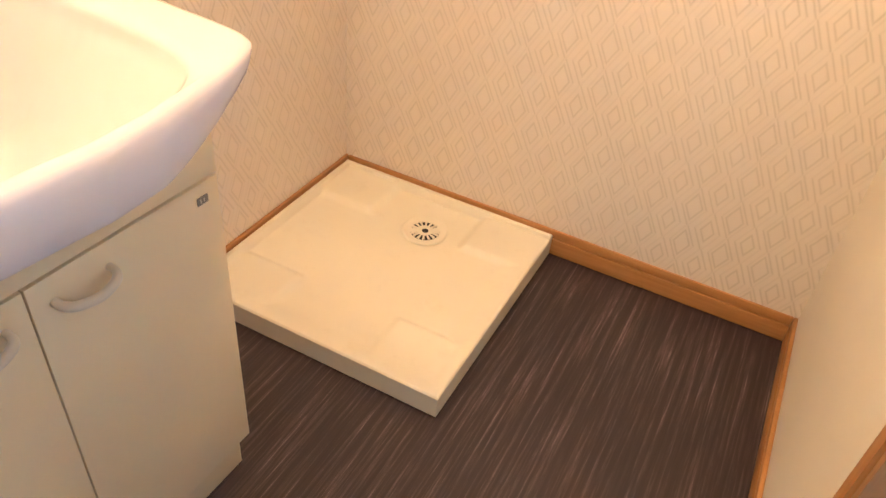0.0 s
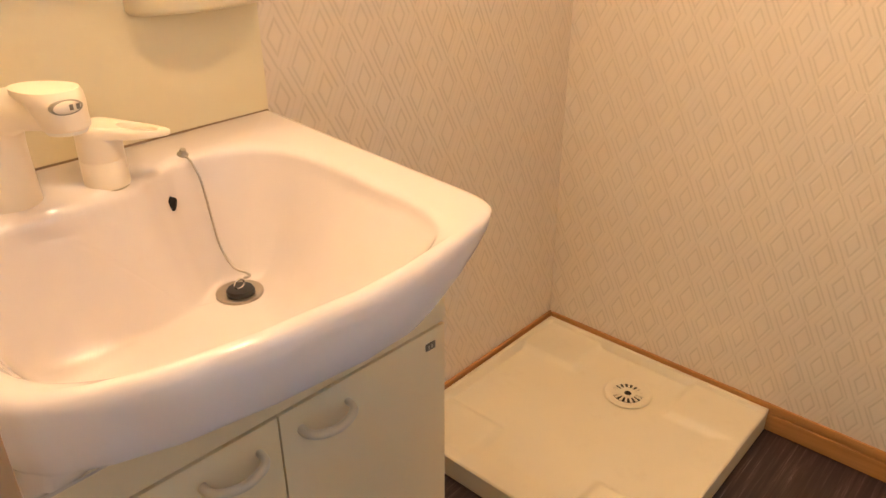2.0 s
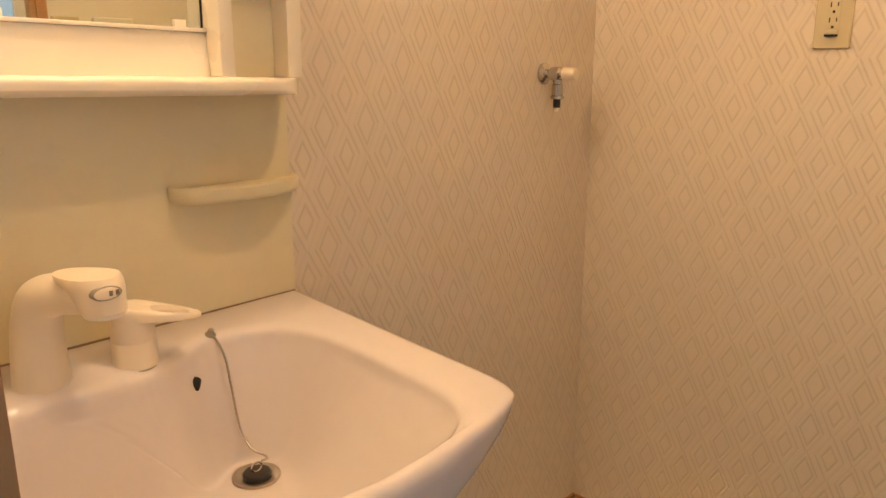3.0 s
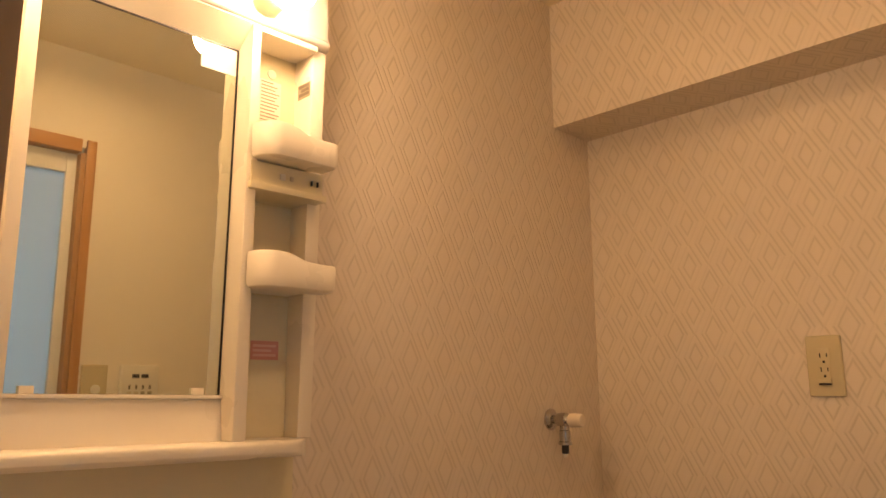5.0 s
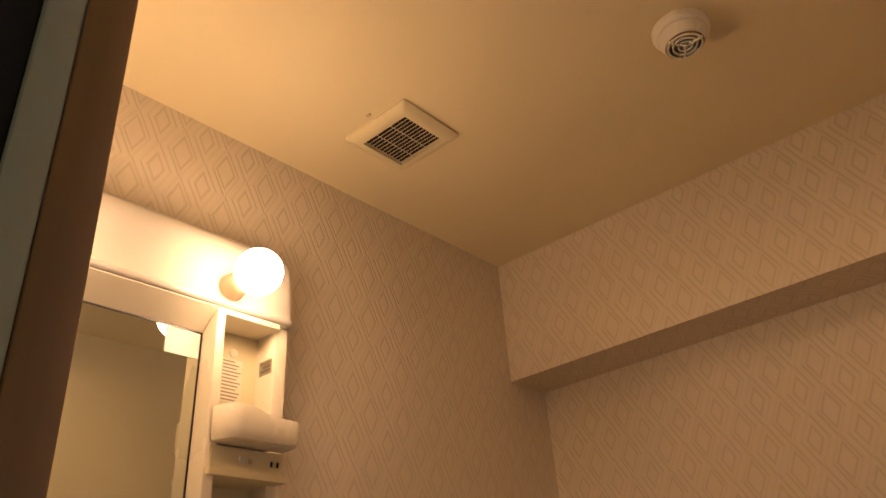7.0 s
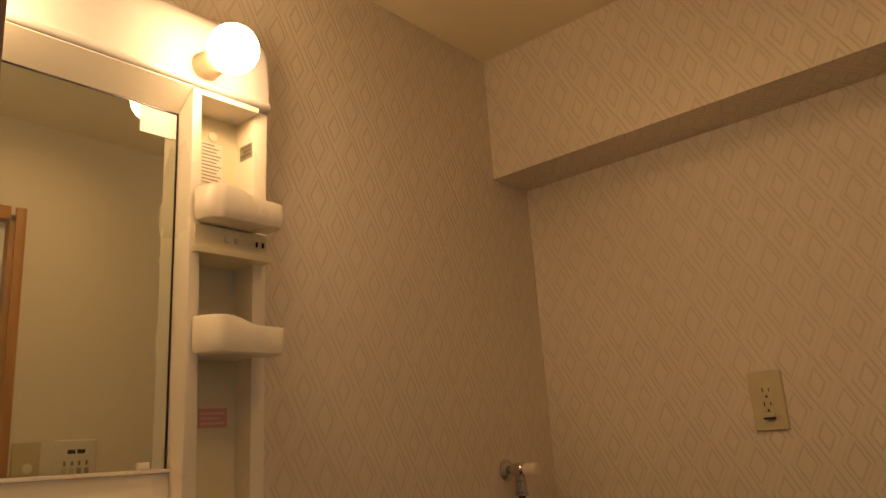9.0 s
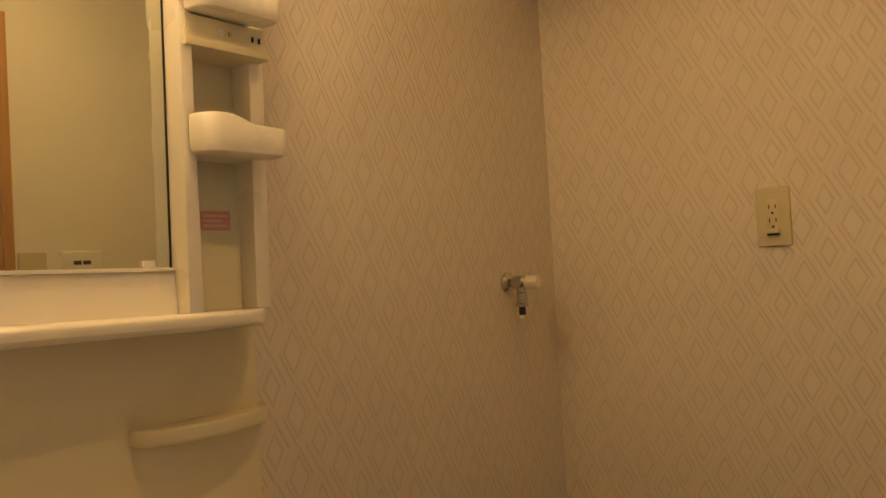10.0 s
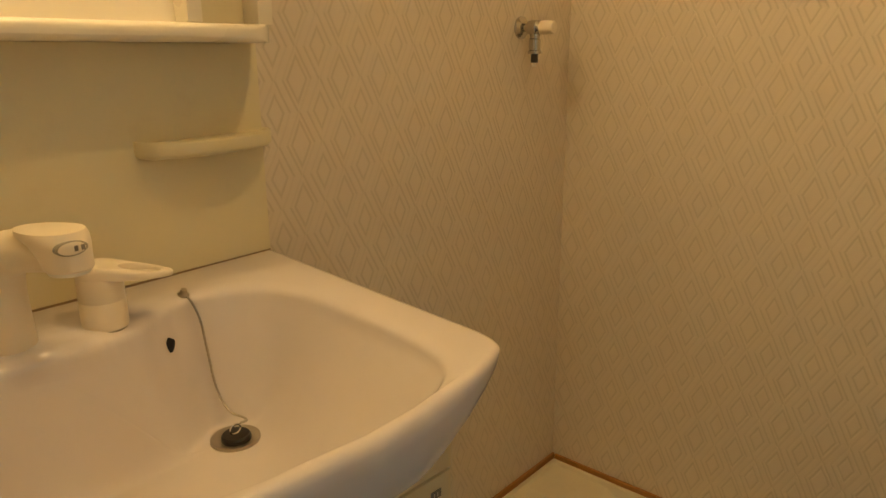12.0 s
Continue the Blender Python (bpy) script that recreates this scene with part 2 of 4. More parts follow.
def spline(ctrl, per=8, closed=False):
    """Points along a Catmull-Rom curve."""
    c = [Vector(p) for p in ctrl]
    out, k = [], len(c)
    for i in range(k if closed else k - 1):
        p0, p1, p2, p3 = (c[(i + j) % k] if closed else c[min(max(i + j, 0), k - 1)] for j in (-1, 0, 1, 2))
        for s in range(per):
            t = s / per
            out.append(0.5 * (2 * p1 + (p2 - p0) * t + (2 * p0 - 5 * p1 + 4 * p2 - p3) * t * t + (3 * p1 - p0 - 3 * p2 + p3) * t ** 3))
    if not closed:
        out.append(c[-1])
    return out


def prism(outline, lo, hi, axis):
    """A slab with the given outline in the plane across the axis (0 x, 1 y, 2 z)."""
    def at(a, b, h):
        return {0: (h, a, b), 1: (a, h, b), 2: (a, b, h)}[axis]
    return loft([[at(a, b, lo) for a, b in outline], [at(a, b, hi) for a, b in outline]])


def rounded(x0, x1, y0, y1, r, n=6):
    """The outline of a rectangle with round corners; r one radius or four (x1y1, x0y1, x0y0, x1y0)."""
    rr = r if hasattr(r, "__len__") else (r,) * 4
    out = []
    for (cx, cy, sx, sy), q, a0 in zip(((x1, y1, -1, -1), (x0, y1, 1, -1), (x0, y0, 1, 1), (x1, y0, -1, 1)), rr, (0, 90, 180, 270)):
        for i in range(n + 1):
            a = radians(a0 + 90 * i / n)
            out.append((cx + sx * q + q * math.cos(a), cy + sy * q + q * math.sin(a)))
    return out


# ---- the room: corner of the two papered walls at the origin ----
ZC, YC, XD = 2.248, -1.248, -1.550
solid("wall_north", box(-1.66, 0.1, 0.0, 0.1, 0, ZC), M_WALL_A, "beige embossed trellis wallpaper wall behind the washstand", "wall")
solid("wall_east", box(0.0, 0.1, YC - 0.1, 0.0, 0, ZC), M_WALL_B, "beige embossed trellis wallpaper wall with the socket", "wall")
DX0, DX1, DZ = -1.50, -0.862, 1.965
b = box(DX1, 0.0, YC - 0.1, YC, 0, ZC)
box(DX0, DX1, YC - 0.1, YC, DZ, ZC, bm=b)
box(-1.66, DX0, YC - 0.1, YC, 0, ZC, bm=b)
solid("wall_south", b, M_WALL_C, "plain beige papered wall with the bathroom door", "wall")
JY = -0.850
solid("wall_west", box(-1.64, XD, JY + 0.02, 0.0, 0, ZC), M_WALL_C, "plain papered wall beside the doorway", "wall")
solid("wall_over_doorway", box(-1.64, XD, YC, JY + 0.02, 2.02, ZC), M_WALL_C, "plain papered wall over the doorway", "wall")
solid("ceiling", box(-3.1, 0.1, -2.7, 0.6, ZC, ZC + 0.08), M_CEIL, "plain cream papered ceiling", "ceiling")
solid("floor", box(-3.1, 0.1, -2.7, 0.6, -0.08, -0.004), M_FLOOR, "dark brown streaked wood-look vinyl floor", "floor")
b = box(-0.149, -0.0005, YC + 0.0005, -0.0005, 1.919, ZC - 0.0005)
for v in b.verts:
    if v.co.z < 2.0 and v.co.y < -1.0:
        v.co.z += 0.014
solid("beam", b, M_WALL_B, "boxed-in ceiling beam covered with trellis wallpaper", "beam")
# hall and bathroom close the place
b = box(-3.0, -2.96, -2.3, 0.5, 0, ZC)
box(-3.0, -1.66, 0.5, 0.54, 0, ZC, bm=b)
box(-3.0, -1.68, -2.34, -2.3, 0, ZC, bm=b)
box(-1.70, -1.66, -2.3, YC - 0.1, 0, ZC, bm=b)
box(-1.70, -1.66, 0.1, 0.5, 0, ZC, bm=b)
solid("wall_hall", b, M_GREEN, "plain hall walls behind the doorway", "wall")
b = box(-1.66, -0.5, -2.64, -2.6, 0, ZC)
box(-0.54, -0.5, -2.6, YC - 0.1, 0, ZC, bm=b)
solid("wall_bathroom", b, M_WHITEP, "white bathroom walls behind the frosted door", "wall")


def baseboard(name, m_wood, x0, x1, y0, y1, label, nx, ny):
    o = thing(name, label, "baseboard", ((x0 + x1) / 2, (y0 + y1) / 2, 0), kind="structure")
    g = 0.0025
    part("lower_strip", box(x0, x1, y0, y1, 0, 0.046, 0.0015), m_wood, o)
    part("upper_strip", box(x0 + (g if nx > 0 else 0), x1, y0 + (g if ny < 0 else 0), y1, 0.0475, 0.073, 0.0025), m_wood, o)
    return o


baseboard("baseboard_east", M_TRIM_Y, -0.010, -0.0005, YC + 0.0105, -0.0105, "orange-brown wooden baseboard with a groove", 1, 0)
baseboard("baseboard_north", M_TRIM_X, -0.905, -0.0005, -0.010, -0.0005, "orange-brown wooden baseboard with a groove", 0, -1)
baseboard("baseboard_south", M_TRIM_X, -0.842, -0.0005, YC + 0.0005, YC + 0.010, "orange-brown wooden baseboard with a groove", 0, 0)


# bathroom door
def bathroom_door():
    o = thing("door_1", "frosted glass bathroom door in a wooden frame, shut", "door", (-1.18, YC, 0), kind="structure")
    part("casing", box(-0.870, -0.844, YC - 0.02, YC + 0.012, 0, 1.986, 0.002), M_TRIM_Z, o, "orange-brown wooden casing")
    part("reveal", box(-0.884, -0.8705, YC - 0.09, YC + 0.006, 0, 1.947, 0.001), M_JAMB, o, "darker brown inner frame")
    part("casing", box(-1.53, -1.484, YC - 0.09, YC + 0.012, 0, 1.986, 0.002), M_TRIM_Z, o, "orange-brown wooden casing")
    part("casing_head", box(-1.484, -0.884, YC - 0.09, YC + 0.012, 1.948, 1.986, 0.002), M_TRIM_X, o, "orange-brown wooden casing")
    part("door_leaf", box(-0.912, -0.885, YC - 0.048, YC - 0.020, 0.03, 1.947, 0.003), M_ALU, o, "white aluminium leaf frame")
    part("stile", box(-1.483, -1.455, YC - 0.048, YC - 0.020, 0.03, 1.947, 0.003), M_ALU, o)
    for z0, z1 in ((0.03, 0.09), (0.95, 1.0), (1.89, 1.947)):
        part("rail", box(-1.455, -0.912, YC - 0.048, YC - 0.020, z0, z1, 0.003), M_ALU, o)
    for z0, z1 in ((0.09, 0.95), (1.0, 1.89)):
        part("pane", box(-1.455, -0.912, YC - 0.036, YC - 0.031, z0, z1), M_FROST, o, "bluish frosted pane")


bathroom_door()


# doorway through which the camera looks
def doorway():
    o = thing("doorway_frame", "dark brown wooden door jamb at the edge of the doorway", "door frame", (-1.56, JY, 0), kind="structure")
    part("jamb", box(-1.5615, -1.5460, JY, JY + 0.0195, 0, 2.02, 0.0012), M_JAMB, o)
    part("casing", box(-1.5735, -1.5617, JY + 0.0010, JY + 0.0195, 0, 2.02, 0.001), M_GREEN, o, "pale grey-green casing strip")
    # the shaded gap beside the casing, put in as a black strip
    part("gap_strip", box(-1.6000, -1.5737, JY + 0.0040, JY + 0.0195, 0, 2.02), M_DARK, o, "black strip put in for the dark gap")
    part("head", box(-1.5665, -1.5460, YC + 0.001, JY - 0.0005, 2.0, 2.0195, 0.0012), M_JAMB, o)


doorway()


# ---- washstand ----
XR, XL, XM, YF = -0.914, -1.488, -1.199, -0.405


def cabinet():
    o = thing("washstand_cabinet", "cream two-door washstand cabinet under the basin", "cabinet", (XM, -0.2, 0))
    b = box(XL, XR, YF + 0.018, -0.0115, 0.092, 0.655, 0.001)
    part("body", b, M_DOOR, o)
    part("plinth", box(XL, XR - 0.004, YF + 0.024, -0.0115, 0.0, 0.0915, 0.001), M_DOOR, o)
    part("fascia", box(XL, XR, YF, YF + 0.0175, 0.6435, 0.728, 0.0015), M_DOOR, o)
    for x0, x1 in ((XL, XM - 0.001), (XM + 0.001, XR)):
        d = part("door", box(x0, x1, YF, YF + 0.017, 0.094, 0.639, 0.002), M_DOOR, o)
        hx0 = XM + 0.029 if x0 > XM - 0.01 else XM - 0.104
        hx1 = hx0 + 0.074
        pts = spline([(hx0, YF + 0.001, 0.604), (hx0 + 0.001, YF - 0.012, 0.602), (hx0 + 0.012, YF - 0.022, 0.600), ((hx0 + hx1) / 2, YF - 0.027, 0.598), (hx1 - 0.012, YF - 0.022, 0.600), (hx1 - 0.001, YF - 0.012, 0.602), (hx1, YF + 0.001, 0.604)], 5)
        part("handle", tube(pts, 0.0062, 12, 0.8), M_HANDLE, d, "curved beige bow handle")
        if x0 > XM - 0.01:
            part("sticker", prism(rounded(-0.954, -0.935, 0.608, 0.620, 0.001, 2), YF - 0.0012, YF - 0.0002, 1), M_INK, d, "small dark square emblem")
            for xx in (-0.949, -0.943):
                part("emblem_mark", box(xx, xx + 0.0016, YF - 0.0017, YF - 0.0012, 0.611, 0.617), M_HANDLE, d)
    # the front stands a little askew to the wall
    for c in o.children_recursive:
        for v in c.data.vertices:
            if v.co.y < -0.1:
                v.co.y += 0.024 * (XR - v.co.x)
                v.co.z += 0.010 * (XR - v.co.x) if v.co.z > 0.4 and c.name.split(".")[0] != "body" else 0.0
    return o


cabinet()


def rim_z(y):
    return 0.874 + 0.062 * y


def ray_radius(poly, c, a):
    """Distance from c to the outline poly along the angle a."""
    dx, dy = math.cos(a), math.sin(a)
    best = None
    for (x0, y0), (x1, y1) in zip(poly, poly[1:] + poly[:1]):
        ex, ey = x1 - x0, y1 - y0
        den = dx * ey - dy * ex
        if abs(den) < 1e-12:
            continue
        t = ((x0 - c[0]) * ey - (y0 - c[1]) * ex) / den
        s = ((x0 - c[0]) * dy - (y0 - c[1]) * dx) / den
        if t > 0 and -1e-6 <= s <= 1 + 1e-6 and (best is None or t < best):
            best = t
    return best


def basin():
    o = thing("washbasin", "glossy white ceramic basin with a bowed front", "washbasin", (XM, -0.25, 0.69))
    cx, cy = XM + 0.005, -0.29
    front = [(-0.906, -0.466), (-0.912, -0.480), (-0.925, -0.491), (-0.955, -0.502), (-1.0, -0.513), (-1.09, -0.526), (-1.16, -0.529), (-1.268, -0.518), (-1.362, -0.500), (-1.421, -0.478), (-1.458, -0.455)]
    outer = [(-0.903, -0.012), (-0.903, -0.30), (-0.902, -0.42), (-0.903, -0.448)] + front + [(-1.476, -0.430), (-1.482, -0.395), (-1.482, -0.30), (-1.482, -0.012)]
    inner_c = [(-0.978, -0.26), (-0.988, -0.18), (-1.015, -0.135), (-1.065, -0.110), (-1.120, -0.108), (-1.163, -0.130), (-1.205, -0.150), (-1.28, -0.155), (-1.35, -0.150), (-1.405, -0.165), (-1.440, -0.22),
               (-1.450, -0.33), (-1.442, -0.405), (-1.405, -0.452), (-1.34, -0.482), (-1.26, -0.500), (-1.16, -0.509), (-1.08, -0.503), (-1.025, -0.486), (-0.995, -0.456), (-0.980, -0.39)]
    inner = [(p.x, p.y) for p in spline([(x, y, 0) for x, y in inner_c], 6, True)]
    n = 240
    drain = Vector((-1.104, -0.192))
    ang = sorted([2 * math.pi * i / n for i in range(n)] + [math.atan2(y - cy, x - cx) % (2 * math.pi) for x, y in ((-0.903, -0.012), (-1.482, -0.012))])
    ro = [ray_radius(outer, (cx, cy), a) for a in ang]
    ri = [ray_radius(inner, (cx, cy), a) for a in ang]

    def out_ring(inset, dz, front_at=-9.0, level=None):
        ring = []
        for a, r in zip(ang, ro):
            x, y = cx + (r - inset) * math.cos(a), cy + (r - inset) * math.sin(a)
            near = min(1.0, max(0.0, (-0.905 - x) / 0.20))
            thin = 0.36 + 0.64 * near * near * (3 - 2 * near)
            z = rim_z(y) + dz * (thin if dz > -0.09 else 0.4 + 0.6 * thin) if level is None else level
            ring.append((x, min(max(y, front_at), -0.012), z))
        return ring

    edge = np.array(inner)
    # how far the bowl's wall takes to reach the floor: short under the taps, long at the front
    reach = 0.042 + np.clip((-0.17 - edge[:, 1]) / 0.30, 0, 1) * 0.135 + np.clip((edge[:, 0] + 1.10) / 0.10, 0, 1) * 0.035

    def in_ring(grow, dz, t=0.0):
        ring = []
        for a, r, out in zip(ang, ri, ro):
            g = min(grow, max(0.0, out - r - 0.0165))
            x, y = cx + (r + g) * math.cos(a), cy + (r + g) * math.sin(a)
            z = rim_z(y) + dz
            if t > 0:
                d = Vector((x, y)) - drain
                d = d * (1 - t) + d.normalized() * 0.024 * t
                x, y = drain.x + d.x, drain.y + d.y
                s = min(1.0, float(np.min(np.hypot(edge[:, 0] - x, edge[:, 1] - y) / reach)))
                floor = 0.687 + 0.035 * max(0.0, d.length - 0.06)
                z = floor + (rim_z(y) - 0.012 - floor) * (1 - s) ** 1.7
            ring.append((x, y, z))
        return ring
    rings = [out_ring(0.016, 0, -0.388, 0.6905), out_ring(0.015, -0.135, -0.402), out_ring(0.013, -0.105, -0.440), out_ring(0.012, -0.086, -0.458), out_ring(0.010, -0.081), out_ring(0.006, -0.074), out_ring(0.003, -0.055), out_ring(0.0, -0.025), out_ring(0.0, -0.013),
             out_ring(0.003, -0.005), out_ring(0.008, -0.0012), out_ring(0.015, 0.0)]
    rings += [in_ring(0.020, 0.0), in_ring(0.013, -0.0010), in_ring(0.006, -0.0036), in_ring(0.002, -0.0070), in_ring(0.0, -0.0095)]
    rings += [in_ring(0.0, 0.0, (i / 26.0) ** 1.25) for i in range(1, 26)] + [in_ring(0.0, 0.0, 1.0)]
    rings.append([(x, y, 0.678) for x, y, z in rings[-1]])
    b = loft(rings, False, False)
    b.verts.ensure_lookup_table()
    k = len(ang)
    soft = [v for v in b.verts[12 * k:-3 * k] if (v.co.xy - drain).length > 0.034]
    for i in range(5):
        bmesh.ops.smooth_vert(b, verts=soft, factor=0.5, use_axis_x=False, use_axis_y=False, use_axis_z=True)
    part("bowl", b, M_CERAMIC, o)
    dm = Matrix.Translation((drain.x, drain.y, 0.6805))
    part("drain_flange", turned([(0.012, -0.02), (0.012, 0.004), (0.030, 0.0105), (0.0325, 0.010), (0.0325, 0.006), (0.03, 0.0)], dm, 36), M_STEEL, o, "brownish metal drain ring")
    of = Matrix.Translation((-1.1455, -0.1300, 0.8175)) @ look((0, 0, 0), (-0.60, 0.80, 0.25)).to_3x3().to_4x4() @ Matrix.Diagonal((0.42, 1.0, 1, 1))
    part("overflow_hole", turned([(0.0, 0.0035), (0.0085, 0.0030), (0.010, 0.001), (0.010, -0.006)], of, 24), M_DARK, o, "dark overflow hole")
    return o


basin()


def plug():
    o = thing("drain_plug", "black rubber plug lying on the drain, on a ball chain", "plug", (-1.098, -0.185, 0.683))
    m = Matrix.Translation((-1.103, -0.193, 0.6880))
    part("stopper", turned([(0.016, -0.006), (0.0195, 0.0), (0.0195, 0.005), (0.0175, 0.0075), (0.006, 0.0080)], m, 32), M_RUBBER, o)
    part("ring", tube([(-1.103 + 0.008 * math.cos(a), -0.193, 0.702 + 0.007 * math.sin(a)) for a in (i * math.pi / 8 for i in range(17))], 0.0014, 8), M_CHROME, o, "small wire ring")
    pts = spline([(-1.102, -0.098, 0.866), (-1.100, -0.108, 0.860), (-1.096, -0.1195, 0.835), (-1.094, -0.127, 0.79), (-1.092, -0.134, 0.745), (-1.091, -0.147, 0.722), (-1.090, -0.165, 0.711), (-1.083, -0.181, 0.707), (-1.084, -0.190, 0.706), (-1.095, -0.193, 0.708)], 12)
    part("chain", tube(pts, [0.0013 + 0.0006 * (i % 2) for i in range(len(pts))], 8), M_STEEL, o, "thin grey ball chain")
    a = Matrix.Translation((-1.102, -0.093, 0.8655)) @ pose(0, 0, 0, 20, 0, 0)
    part("anchor", turned([(0.008, -0.003), (0.008, 0.002), (0.005, 0.005), (0.004, 0.010), (0.001, 0.011)], a, 20), M_STEEL, o, "dull metal chain anchor")


plug()


def spout():
    o = thing("basin_spout", "cream plastic pull-out spout standing on the basin", "tap", (-1.322, -0.095, 0.865))
    pts = spline([(-1.3225, -0.099, 0.8615), (-1.322, -0.0995, 0.90), (-1.3205, -0.101, 0.94), (-1.316, -0.110, 0.969), (-1.306, -0.132, 0.981), (-1.294, -0.158, 0.983), (-1.284, -0.180, 0.982)], 7)
    k = len(pts)
    rad = [0.0325 - 0.006 * min(1, i / (k * 0.4)) - 0.007 * max(0.0, (i / k - 0.5) * 2) for i in range(k)]
    part("column", tube(pts, rad, 32), M_TAPS, o)
    part("base_ring", turned([(0.032, 0.8605), (0.0338, 0.8615), (0.0338, 0.8635), (0.032, 0.864)], Matrix.Translation((-1.3225, -0.099, 0)), 36), M_TAPS, o)
    hc = Vector((-1.283, -0.184, 0))
    d = Vector((0.039, -0.089, 0)).normalized()
    s = Vector((-d.y, d.x, 0))

    def ring(z, r, e, back=1.12):
        return [hc + d * (r * (1.12 if math.cos(t) > 0 else back) * math.cos(t) + e) + s * r * math.sin(t) + Vector((0, 0, z)) for t in (2 * math.pi * i / 36 for i in range(36))]
    head = part("head", loft([ring(0.9680, 0.0225, 0.009, 0.95), ring(0.9700, 0.0240, 0.009, 0.95), ring(0.982, 0.0255, 0.006, 0.98), ring(0.995, 0.0280, 0.003, 1.15), ring(1.004, 0.0290, 0.0, 1.65), ring(1.0095, 0.0270, -0.001, 1.8), ring(1.0112, 0.015, -0.002, 1.8)]), M_TAPS, o)
    part("outlet", loft([ring(0.9635, 0.0195, 0.009, 0.95), ring(0.965, 0.0205, 0.009, 0.95), ring(0.9677, 0.0212, 0.009, 0.95)]), M_WHITEP, head, "pale spray outlet")
    f = Vector((0.0, -1.0, 0.0)).normalized()
    sw = hc + f * 0.0318 + Vector((0, 0, 0.995))
    turn = look((0, 0, 0), -f).to_3x3().to_4x4()
    m = Matrix.Translation(sw) @ turn @ Matrix.Diagonal((1.8, 0.85, 1, 1))
    rim = part("selector", turned([(0.0092, -0.004), (0.0092, 0.002), (0.0080, 0.003), (0.0078, 0.002)], m, 28), M_GREY, head, "grey oval spray selector")
    m2 = Matrix.Translation(sw + f * 0.0022) @ turn @ Matrix.Diagonal((1.8, 0.85, 1, 1))
    part("selector_face", turned([(0.0077, -0.002), (0.0077, 0.0008), (0.006, 0.0016), (0.001, 0.002)], m2, 28), M_TAPS, rim)
    side = Vector((-f.y, f.x, 0))
    for dx in (0.0035, 0.0105):
        q = sw + f * 0.0042 + side * dx
        b = box(-0.0018, 0.0018, -0.0028, 0.0028, -0.0006, 0.0006)
        bmesh.ops.transform(b, matrix=Matrix.Translation(q) @ turn, verts=b.verts)
        part("selector_mark", b, M_INK, rim)


spout()


def lever():
    o = thing("mixer_lever", "cream plastic single-lever mixer standing on the basin", "tap", (-1.217, -0.114, 0.865))
    m = Matrix.Translation((-1.217, -0.114, 0.0))
    part("collar", turned([(0.0265, 0.8605), (0.0280, 0.8615), (0.0280, 0.8640), (0.0265, 0.8645)], m, 36), M_GREY, o, "grey base ring")
    part("body", turned([(0.0270, 0.8645), (0.0265, 0.898), (0.0262, 0.8985), (0.0265, 0.899), (0.0262, 0.922), (0.0255, 0.930), (0.010, 0.932)], m, 36), M_TAPS, o)
    d = Vector((0.066, -0.040, 0)).normalized()
    s = Vector((-d.y, d.x, 0))
    base = Vector((-1.217, -0.114, 0.934))
    outer, hole = [], []
    for i in range(44):
        a = 2 * math.pi * i / 44
        c = math.cos(a)
        outer.append(((0.0262 if c < 0 else 0.083) * c, 0.0262 * math.sin(a) * (1 - 0.20 * max(0.0, c))))
        hole.append((0.046 + 0.0235 * math.cos(a), 0.0140 * math.sin(a)))

    def ring(o2, h, k=1.0):
        return [base + d * (0.028 + (x - 0.028) * k) + s * y * k + Vector((0, 0, h * (1 - 0.5 * min(1.0, max(0.0, x / 0.07))) - 0.16 * max(0, x - 0.005) + 0.9 * max(0, x - 0.03) ** 2)) for x, y in o2]
    part("handle", loft([ring(outer, -0.0080, 0.94), ring(outer, -0.0068, 0.985), ring(outer, -0.003, 1.0), ring(outer, 0.0030, 1.0), ring(outer, 0.0068, 0.965), ring(outer, 0.0085, 0.90), ring(hole, 0.0085, 1.10), ring(hole, 0.0055, 1.0), ring(hole, -0.001, 0.97)], True, False), M_TAPS, o, "cream loop handle with an oval opening")
    part("opening", loft([ring(hole, -0.0030, 0.96), ring(hole, -0.0012, 0.96)]), M_HANDLE, o, "darker oval opening of the handle")


lever()


# ---- mirror unit over the basin ----
CX0, CX1, CF, MY = -1.492, -0.918, -0.112, -0.072
NX0, NX1 = -1.045, -0.943


